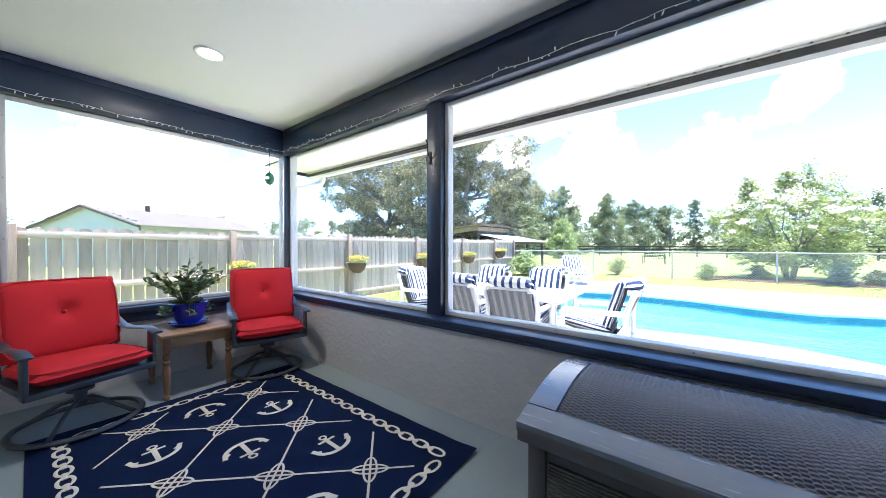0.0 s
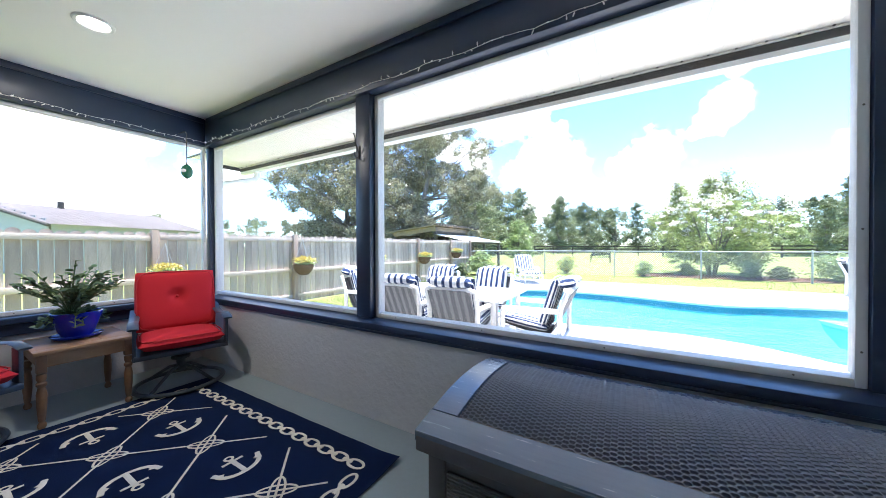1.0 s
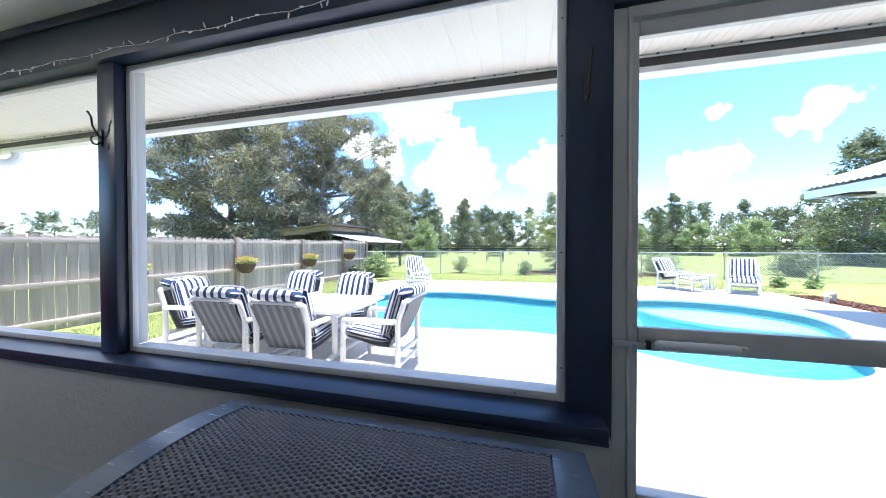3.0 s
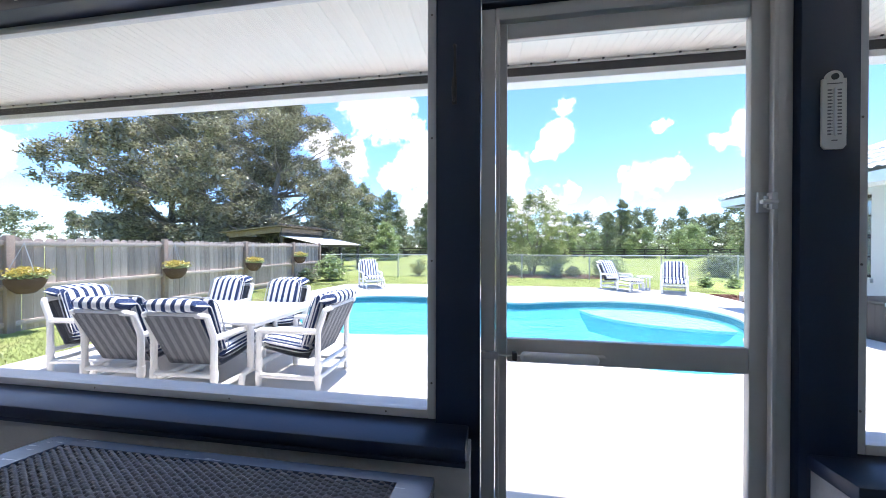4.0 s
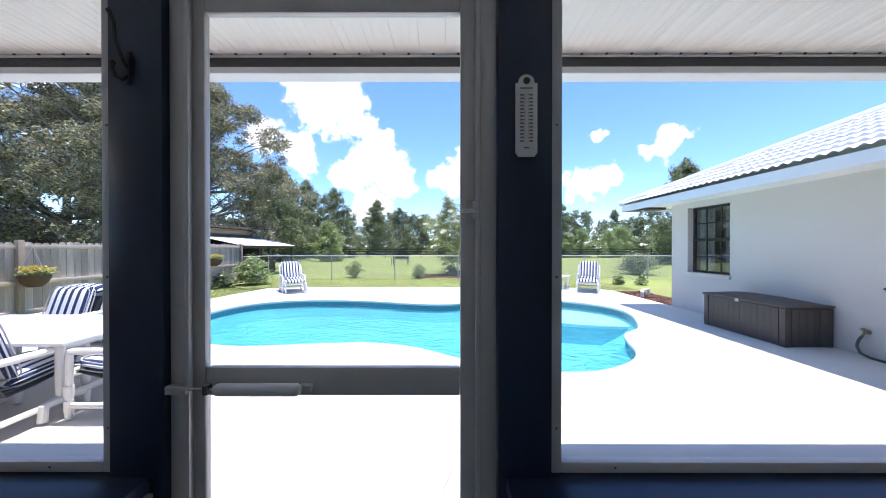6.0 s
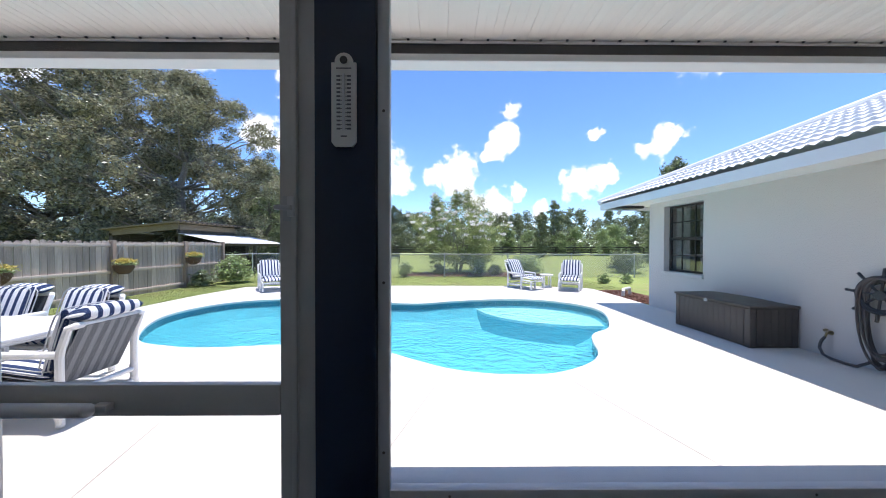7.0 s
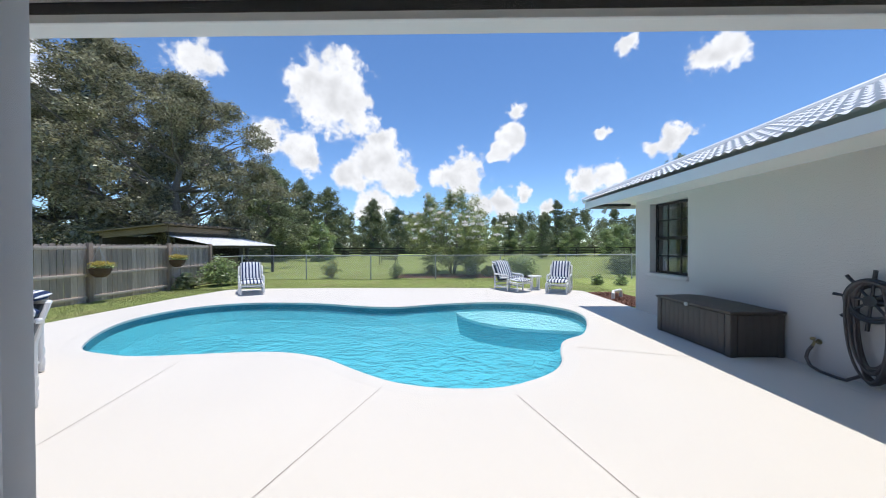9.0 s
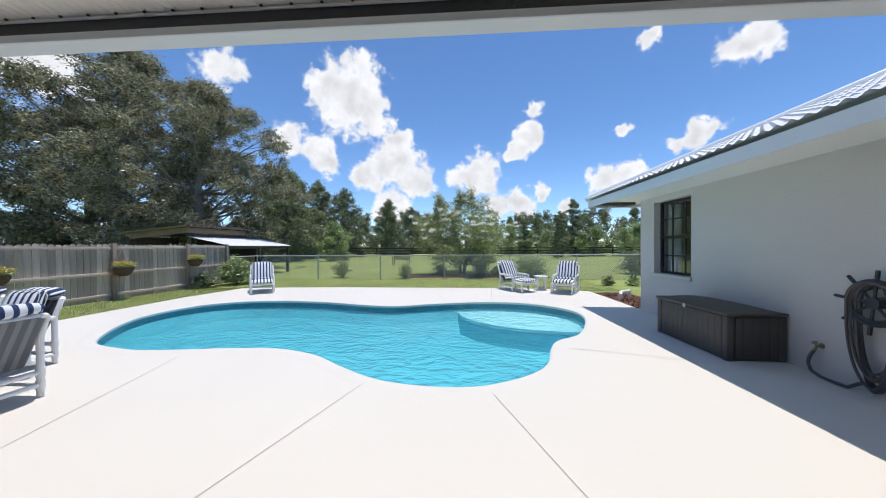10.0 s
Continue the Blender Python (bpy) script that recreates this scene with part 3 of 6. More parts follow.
def build_eaves():
    eave = thing("trim_eaves", "white vinyl soffit with a dark fascia and gutter", "eaves", kind="structure")
    xa, xb = -4.35, 7.13
    n = 0
    x = xa
    # narrow soffit panels, each with a folded edge
    bm = bmesh.new()
    block(bm, 0.0004, 0.1326, 2.725, 3.395, 2.452, 2.462, bevel=0.0012)
    block(bm, 0.042, 0.046, 2.725, 3.395, 2.450, 2.453)
    block(bm, 0.086, 0.090, 2.725, 3.395, 2.450, 2.453)
    me = mesh_of("soffit_panel", bm, SOFFIT)
    while x < xb:
        piece("soffit_panel", me, eave, Matrix.Translation((x, 0, 0)))
        x += 0.133
    part("soffit_channel", boxes((xa, xb, 2.722, 2.745, 2.440, 2.451), bevel=0.002), DARK_TRIM, eave)
    part("upper_wall", boxes((X0 - 0.2, X1 + 1.8, 2.712, 2.72, HEAD, 2.60)), WHITE, eave)
    part("fascia", boxes((xa, xb, 3.400, 3.418, 2.388, 2.60)), DARK_TRIM, eave, "dark fascia board")
    part("fascia_strip", boxes((xa, xb, 3.397, 3.419, 2.352, 2.387), bevel=0.002), WHITE, eave)
    part("soffit_edge", boxes((xa, xb, 3.388, 3.399, 2.437, 2.449), bevel=0.002), SOFFIT, eave)
    # scalloped drip edge over the fascia
    bm = bmesh.new()
    block(bm, -0.007, 0.007, 3.378, 3.387, 2.443, 2.4515, bevel=0.003)
    me = mesh_of("drip_scallop", bm, DARK_TRIM)
    x = xa + 0.07
    while x < xb:
        piece("drip_scallop", me, eave, Matrix.Translation((x, 0, 0)))
        x += 0.133
    bm = bmesh.new()
    prof = [(3.42, 2.47), (3.42, 2.358), (3.50, 2.358), (3.52, 2.385), (3.525, 2.43), (3.54, 2.47), (3.535, 2.47), (3.515, 2.43), (3.505, 2.39), (3.49, 2.368), (3.43, 2.368), (3.43, 2.47)]
    a, b = [bm.verts.new((xa - 0.03, y, z)) for y, z in prof], [bm.verts.new((xb, y, z)) for y, z in prof]
    for i in range(len(prof)):
        j = (i + 1) % len(prof)
        bm.faces.new((a[i], a[j], b[j], b[i]))
    bm.faces.new(a), bm.faces.new(b)
    part("gutter", bm, WHITE, eave, "white metal gutter")
    part("end_board", boxes((xa - 0.02, xa - 0.002, 3.08, 3.418, 2.40, 2.54)), DARK_TRIM, eave)
    part("roof_deck", boxes((xa, 7.4, Y0 - 0.4, 3.397, 2.801, 2.86)), WHITE, eave)
    part("roof_edge", boxes((xa, 7.1, 2.9, 3.44, 2.60, 2.64)), ROOF_WHITE, eave)
    spout = thing("downspout", "white metal downspout from the gutter's end to the corner", "downspout")
    bm = bmesh.new()
    sweep(bm, [(-4.02, 3.47, 2.36), (-4.02, 3.47, 2.30), (-4.02, 3.42, 2.24), (-4.0, 3.30, 2.20), (-3.85, 2.95, 2.08), (-3.72, 2.80, 2.02), (-3.70, 2.78, 1.95), (-3.70, 2.78, 0.1)], 0.042, 10)
    part("pipe", bm, WHITE, spout)
    for z in (0.5, 1.6):
        part("strap", boxes((-3.75, -3.62, 2.73, 2.83, z, z + 0.03), bevel=0.003), WHITE, spout)


build_eaves()


# ---- the house wing ----
def build_wing():
    wing = thing("house", "low house wing with pale grey rendered walls and a white metal tile roof", "house", kind="structure")
    wx, wy = 8.05, 9.28
    # the long wall with a window opening through it
    ya, yb, za, zb = 7.74, 8.79, 0.86, 2.28
    part("wall", boxes((wx, wx + 0.2, 2.3, ya, -0.15, 2.45), (wx, wx + 0.2, yb, wy, -0.15, 2.45), (wx, wx + 0.2, ya, yb, -0.15, za), (wx, wx + 0.2, ya, yb, zb, 2.45)), HOUSE_WALL, wing)
    part("wall", boxes((wx + 0.2, 15.0, wy - 0.2, wy, -0.15, 2.45)), HOUSE_WALL, wing)
    part("wall", boxes((14.8, 15.0, 2.3, wy - 0.2, -0.15, 2.45)), HOUSE_WALL, wing)
    part("wall", boxes((7.0, 15.0, 2.1, 2.3, -0.15, 2.45)), HOUSE_WALL, wing)
    part("ceiling_board", boxes((wx + 0.2, 14.8, 2.3, wy - 0.2, 2.4, 2.45)), WHITE, wing)
    win = part("window", boxes((wx + 0.125, wx + 0.165, ya, ya + 0.05, za, zb), (wx + 0.125, wx + 0.165, yb - 0.05, yb, za, zb), (wx + 0.125, wx + 0.165, ya, yb, za, za + 0.05), (wx + 0.125, wx + 0.165, ya, yb, zb - 0.05, zb), (wx + 0.115, wx + 0.165, ya, yb, (za + zb) / 2 - 0.03, (za + zb) / 2 + 0.03)), WINDOW_DARK, wing, "dark bronze sash window")
    for y in (ya + (yb - ya) / 3, ya + (yb - ya) * 2 / 3):
        part("muntin", boxes((wx + 0.135, wx + 0.155, y - 0.012, y + 0.012, za, zb)), WINDOW_DARK, win)
    for z in ((za * 3 + zb) / 4, (za + zb * 3) / 4):
        part("muntin", boxes((wx + 0.135, wx + 0.155, ya, yb, z - 0.012, z + 0.012)), WINDOW_DARK, win)
    part("pane", boxes((wx + 0.144, wx + 0.146, ya + 0.04, yb - 0.04, za + 0.04, zb - 0.04)), GLASS, win, "dark reflecting glass", 0)
    bm = bmesh.new()
    n = 40
    lo = [bm.verts.new((wx + 0.26 + 0.02 * math.sin(k * 1.3), ya + (yb - ya) * k / n, za)) for k in range(n + 1)]
    hi = [bm.verts.new((wx + 0.26 + 0.02 * math.sin(k * 1.3), ya + (yb - ya) * k / n, zb)) for k in range(n + 1)]
    for k in range(n):
        if not 14 < k < 24:
            bm.faces.new((lo[k], lo[k + 1], hi[k + 1], hi[k]))
    part("curtain", bm, WHITE, win, "pale curtains behind the glass", 60)
    part("window_sill", boxes((wx - 0.045, wx + 0.1, ya - 0.03, yb + 0.03, za - 0.075, za - 0.002), bevel=0.006), HOUSE_WALL, wing)
    # eaves: soffit and fascia along the pool side and round the far end
    ex, ey = 7.13, 9.80
    part("soffit", boxes((ex + 0.02, wx + 0.3, 3.45, ey - 0.02, 2.395, 2.41), (wx + 0.3, 15.5, wy - 0.1, ey - 0.02, 2.395, 2.41)), SOFFIT, wing, "perforated cream soffit")
    part("fascia", boxes((ex, ex + 0.022, 3.55, ey, 2.31, 2.465)), WHITE, wing)
    part("fascia", boxes((ex + 0.023, 15.5, ey - 0.022, ey, 2.31, 2.465)), WHITE, wing)
    # solid near-black block under the soffit's far end
    part("eave_dark_block", boxes((ex + 0.024, wx - 0.002, ey - 0.32, ey - 0.05, 2.34, 2.394)), DARK_TRIM, wing)
    # pressed-metal tile roof: waves across, a step at each course
    slope, course, wave = 0.43, 0.36, 0.135

    def roof_sheet(name, along, run, m, cut):
        bm = bmesh.new()
        cols = int(along / wave * 6)
        rows = []
        h = 0.0
        while h < run:
            rows.append((h, 0.042)), rows.append((min(run, h + course) - 0.002, 0.0))
            h += course
        grid = []
        for h, lift in rows:
            line = []
            for i in range(cols + 1):
                u = i * along / cols
                line.append(bm.verts.new((u, h, slope * h + lift + 0.015 * math.cos(2 * math.pi * u / wave))))
            grid.append(line)
        for j in range(len(rows) - 1):
            for i in range(cols):
                u = (i + 0.5) * along / cols
                if u > rows[j][0] + cut:
                    bm.faces.new((grid[j][i], grid[j][i + 1], grid[j + 1][i + 1], grid[j + 1][i]))
        ob = part(name, bm, ROOF_WHITE, wing, "", 0)
        ob.matrix_basis = m
        return ob
    roof_sheet("roof", 8.6, 4.2, Matrix.Translation((ex - 0.05, ey + 0.02, 2.475)) @ pose(0, 0, 0, 0, 0, -90), 0.0)
    bm = bmesh.new()
    sweep(bm, [(ex - 0.03, ey + 0.03, 2.51), (ex + 4.2, ey - 4.2, 2.51 + slope * 4.25)], 0.075, 10)
    part("hip_cap", bm, ROOF_WHITE, wing, "white metal hip cap")
    bm = bmesh.new()
    p = [(ex - 0.04, ey + 0.02, 2.48), (15.5, ey + 0.02, 2.48), (15.5, ey - 4.2, 2.48 + slope * 4.2), (ex + 4.2, ey - 4.2, 2.48 + slope * 4.2)]
    bm.faces.new([bm.verts.new(v) for v in p])
    q = [(ex + 4.15, ey - 4.2, 2.47 + slope * 4.2), (15.5, ey - 4.2, 2.47 + slope * 4.2), (15.5, 1.0, 2.47 + slope * 4.2), (ex + 4.15, 1.0, 2.47 + slope * 4.2)]
    bm.faces.new([bm.verts.new(v) for v in q])
    part("roof", bm, ROOF_WHITE, wing, "", 0)
    lamp = thing("flood_lamp", "small white floodlight under the eaves", "outdoor lamp")
    bm = bmesh.new()
    tube(bm, (7.55, 9.62, 2.36), (7.55, 9.62, 2.31), 0.03)
    part("base", bm, WHITE, lamp)
    bm = bmesh.new()
    tube(bm, (7.55, 9.62, 2.30), (7.50, 9.66, 2.20), 0.03, 0.055, 14)
    part("head", bm, WHITE, lamp)


def glass_mat():
    m = bpy.data.materials.new("window_glass")
    m.use_nodes = True
    nt = m.node_tree
    nt.nodes.clear()
    out = nt.nodes.new("ShaderNodeOutputMaterial")
    tr, gl, mx = nt.nodes.new("ShaderNodeBsdfTransparent"), nt.nodes.new("ShaderNodeBsdfGlossy"), nt.nodes.new("ShaderNodeMixShader")
    tr.inputs[0].default_value, gl.inputs["Roughness"].default_value = (0.78, 0.80, 0.80, 1), 0.01
    mx.inputs[0].default_value = 0.2
    link(nt, tr.outputs[0], mx.inputs[1]), link(nt, gl.outputs[0], mx.inputs[2]), link(nt, mx.outputs[0], out.inputs[0])
    return m


GLASS = glass_mat()
build_wing()


# ---- fences ----
FENCE_X0, FENCE_SKEW = -6.62, 0.030      # the fence's line: x at y = 0 and its drift with y


def fence_x(y):
    return FENCE_X0 + FENCE_SKEW * y


def build_fence():
    fence = thing("wooden_fence", "weathered grey dog-eared board fence with rails and posts", "fence", kind="structure")
    w, gap, top = 0.135, 0.012, 1.66
    meshes = []
    for k in range(4):
        bm = bmesh.new()
        h = top + random.uniform(-0.02, 0.02)
        lean = random.uniform(-0.004, 0.004)
        pts = [(-w / 2, 0), (w / 2, 0), (w / 2 + lean, h - 0.045), (w / 2 - 0.02 + lean, h - 0.014), (w / 2 - 0.05 + lean, h), (-w / 2 + 0.05 + lean, h), (-w / 2 + 0.02 + lean, h - 0.014), (-w / 2 + lean, h - 0.045)]
        a, b = [bm.verts.new((-0.009, u, v)) for u, v in pts], [bm.verts.new((0.009, u, v)) for u, v in pts]
        bm.faces.new(a[::-1]), bm.faces.new(b)
        for i in range(len(pts)):
            j = (i + 1) % len(pts)
            bm.faces.new((a[i], a[j], b[j], b[i]))
        meshes.append(mesh_of("board", bm, WOOD_GREY, 0))
    y = -3.0
    while y < 15.3:
        piece("board", random.choice(meshes), fence, pose(fence_x(y) - 0.03 + random.uniform(-0.004, 0.004), y, GROUND - 0.02 + random.uniform(-0.012, 0.012), 0, random.uniform(-0.4, 0.4), -1.7))
        y += w + gap
    posts = [-2.3, 0.45, 3.05, 5.72, 8.28, 10.85, 13.3, 15.2]
    bm = bmesh.new()
    block(bm, -0.05, 0.05, -0.05, 0.05, 0, 1.69, bevel=0.005)
    me = mesh_of("post", bm, WOOD_POST)
    for y in posts:
        piece("post", me, fence, pose(fence_x(y) + 0.03, y, GROUND - 0.01, 0, 0, -1.7))
    for a, b in zip(posts, posts[1:]):
        for z in (0.03, 0.66, 1.42):
            bm = bmesh.new()
            L = b - a - 0.02
            block(bm, -0.02, 0.02, -L / 2, L / 2, -0.045, 0.045, bevel=0.004)
            ob = part("rail", bm, WOOD_RAIL, fence)
            m = (a + b) / 2
            ob.matrix_basis = pose(fence_x(m) + 0.001, m, z + random.uniform(-0.012, 0.012), random.uniform(-0.3, 0.3), 0, -1.7)


build_fence()


def build_chain_link():
    fence = thing("chain_link_fence", "galvanised chain-link fence between the lawn and the paddock", "fence", kind="structure")
    y, h = 16.9, 1.12
    xs = [-5.9 + 3.05 * k for k in range(14)]
    bm = bmesh.new()
    tube(bm, (0, 0, 0), (0, 0, h + 0.04), 0.028, n=8)
    ball(bm, (0, 0, h + 0.05), 0.034, n=8)
    me = mesh_of("post", bm, GALV)
    for x in xs:
        piece("post", me, fence, Matrix.Translation((x, y, GROUND - 0.02)))
    bm = bmesh.new()
    tube(bm, (xs[0], y, GROUND + h), (xs[-1], y, GROUND + h), 0.02, n=8)
    part("top_rail", bm, GALV, fence)
    # woven wire, as crossing diagonal strands
    vs, fs = [], []
    pitch, r = 0.085, 0.006

    def strand(x0, x1):
        n = len(vs)
        for x, z in ((x0, GROUND + 0.02), (x1, GROUND + h)):
            vs.extend([(x - r, y, z), (x, y - r, z), (x + r, y, z), (x, y + r, z)])
        for k in range(4):
            fs.append((n + k, n + (k + 1) % 4, n + 4 + (k + 1) % 4, n + 4 + k))
    x = xs[0]
    while x < xs[-1] - h:
        strand(x, x + h)
        strand(x + h, x)
        x += pitch
    me = bpy.data.meshes.new("wire_mesh")
    me.from_pydata(vs, [], fs)
    me.materials.append(GALV)
    ob = new("wire_mesh", me)
    ob.parent = fence
    tagged(ob, "woven wire mesh", kind="stuff")
    # the short run from the wooden fence's end
    bm = bmesh.new()
    tube(bm, (-6.1, 15.3, GROUND + h), (xs[0], y, GROUND + h), 0.02, n=8)
    part("top_rail", bm, GALV, fence)


build_chain_link()


# ---- trees ----
def leaf_mesh(name, centres, count, spread, size, material, rng, droop=0.0, flatten=0.48):
    """Many small folded leaves gathered in clumps round the centres."""
    k = len(centres)
    c = np.repeat(np.array(centres, dtype=float), count, axis=0)
    n = len(c)
    p = c + rng.normal(0, 1, (n, 3)) * np.array([spread, spread, spread * flatten])
    a = rng.normal(0, 1, (n, 3))
    a[:, 2] = a[:, 2] * (1.0 if droop else 0.55) - droop
    a /= np.linalg.norm(a, axis=1, keepdims=True)
    side = rng.normal(0, 1, (n, 3)) * np.array([0.6, 0.6, 1.0])
    b = np.cross(a, side)
    b /= np.linalg.norm(b, axis=1, keepdims=True) + 1e-9
    s = size * rng.uniform(0.6, 1.3, (n, 1))
    v = np.empty((n, 4, 3))
    v[:, 0], v[:, 1], v[:, 2], v[:, 3] = p - a * s, p + b * s * 0.45, p + a * s, p - b * s * 0.45
    me = bpy.data.meshes.new(name)
    me.from_pydata(v.reshape(-1, 3).tolist(), [], np.arange(4 * n).reshape(n, 4).tolist())
    me.materials.append(material)
    return me


def make_tree(name, label, height, width, base, lobes, clumps, leaves, leaf_size, clump, leaf, seed, stems=1, moss=0, blossom=0, peak=0.5, fork=0.35, lobe=0.16, shoots=0, skirt=0.35, flat=0.7):
    """A forked trunk whose limbs carry boughs of leaf clumps at several heights, with sky between them.
    peak: where the crown is widest; fork: where the trunk parts; lobe: a bough's reach for each metre of width; shoots: thin leaders over the crown; skirt: the crown's width at its foot; flat: how flat a bough lies."""
    rng = np.random.default_rng(seed)
    boughs = []
    for k in range(lobes):
        t = min(1.0, max(0.0, (k + rng.uniform(0, 1)) / lobes))
        a = 2.4 * k + rng.uniform(-0.7, 0.7)
        prof = (skirt + (1 - skirt) * t / peak) if t < peak else max(0.0, 1 - ((t - peak) / (1 - peak)) ** 2) ** 0.6
        size = lobe * width * rng.uniform(0.7, 1.35) * (0.6 + 0.4 * prof)
        r = max(0.0, 0.5 * width * prof * rng.uniform(0.0, 1.0) ** 0.4 * rng.uniform(0.85, 1.04) - size * 0.6)
        z = height * (base + (1 - base) * t) - size * 0.75
        boughs.append((Vector((r * math.cos(a), r * math.sin(a), max(z, height * base + 0.1 * size))), size))
    ob = thing(name, label, "tree")
    bm = bmesh.new()
    r0 = (height * (0.024 if stems == 1 else 0.014) + 0.02) / math.sqrt(stems)
    heads = []
    for k in range(stems):
        a = 6.283 * k / stems + 0.4
        lean = 0.0 if stems == 1 else 0.26 * width * rng.uniform(0.5, 1.1)
        p = Vector((0.12 * math.cos(a), 0.12 * math.sin(a), 0)) if stems > 1 else Vector((0, 0, 0))
        steps, tall = 6, height * (0.8 if stems == 1 else 0.7)
        for i in range(steps):
            t = (i + 1) / steps
            q = Vector((lean * t * math.cos(a) + rng.normal(0, 0.014 * height), lean * t * math.sin(a) + rng.normal(0, 0.014 * height), tall * t))
            tube(bm, p, q, r0 * (1 - i / steps) ** 0.8 + 0.01, r0 * (1 - t) ** 0.8 + 0.01, 8, False)
            heads.append((q.copy(), r0 * (1 - t) ** 0.8 + 0.012))
            p = q
    pts, per = [], max(1, clumps // lobes)
    for c, size in boughs:
        low = [h for h in heads if fork * height * 0.6 < h[0].z < c.z - 0.25 * (c.xy - h[0].xy).length] or heads[:1]
        s, rs = min(low, key=lambda h: (h[0] - c).length)
        rs = min(rs * 0.6, 0.0065 * height)
        line = [s, s.lerp(c, 0.35) + Vector((rng.normal(0, 0.02), rng.normal(0, 0.02), -0.015)) * height, s.lerp(c, 0.7) + Vector((rng.normal(0, 0.015), rng.normal(0, 0.015), 0.01)) * height, c]
        for i in range(3):
            tube(bm, line[i], line[i + 1], rs * (1 - 0.28 * i), rs * (0.72 - 0.28 * i), 6, False)
        for i in range(per):
            d = Vector(rng.normal(0, 1, 3))
            d.z = d.z * 0.85 + 0.25
            d = d.normalized() * size * rng.uniform(0.45, 1.1)
            q = c + Vector((d.x, d.y, d.z * flat))
            pts.append((q.x, q.y, q.z))
            if i % 3 == 0:
                tube(bm, line[2].lerp(c, rng.uniform(0, 1)), q, rs * 0.28, rs * 0.06, 4, False)
    top = sorted(boughs, key=lambda g: -g[0].z)[:max(3, lobes // 3)]
    for k in range(shoots):
        c, size = top[k % len(top)]
        tip = c + Vector((rng.normal(0, 0.5) * size, rng.normal(0, 0.5) * size, size * rng.uniform(1.1, 1.8)))
        tube(bm, c, tip, 0.02, 0.006, 4, False)
        pts += [tuple(c.lerp(tip, u)) for u in (0.6, 0.75, 0.9, 1.0)]
    part("trunk", bm, BARK, ob)
    crown = new("crown", leaf_mesh("crown", pts, max(1, leaves // len(pts)), clump, leaf_size, leaf, rng, 0.0, 0.7))
    crown.parent = ob
    if moss:
        low = [p for p in pts if p[2] < height * 0.6]
        mo = new("hanging_moss", leaf_mesh("hanging_moss", [(x, y, z - clump * 1.1) for x, y, z in low], max(1, moss // len(low)), clump * 0.8, leaf_size * 2.2, MOSS, rng, droop=9.0))
        mo.parent = ob
    if blossom:
        high = [p for p in pts if p[2] > height * 0.4 and rng.uniform() < 0.4]
        bo = new("blossom", leaf_mesh("blossom", [(x * 1.08, y * 1.08, z + 0.12) for x, y, z in high], max(1, blossom // len(high)), 0.06, leaf_size, BLOSSOM, rng))
        bo.parent = ob
        tagged(bo, "white blossom heads")
    return ob


def at_tree(x, y, s=1.0, turn=0.0):
    return pose(x, y, GROUND - 0.03, 0, 0, turn) @ Matrix.Diagonal((s, s, s, 1))


LEAF_CRAPE = leaf_mat("crape_leaf", (0.33, 0.38, 0.15), 0.6, 0.5, 0.05)


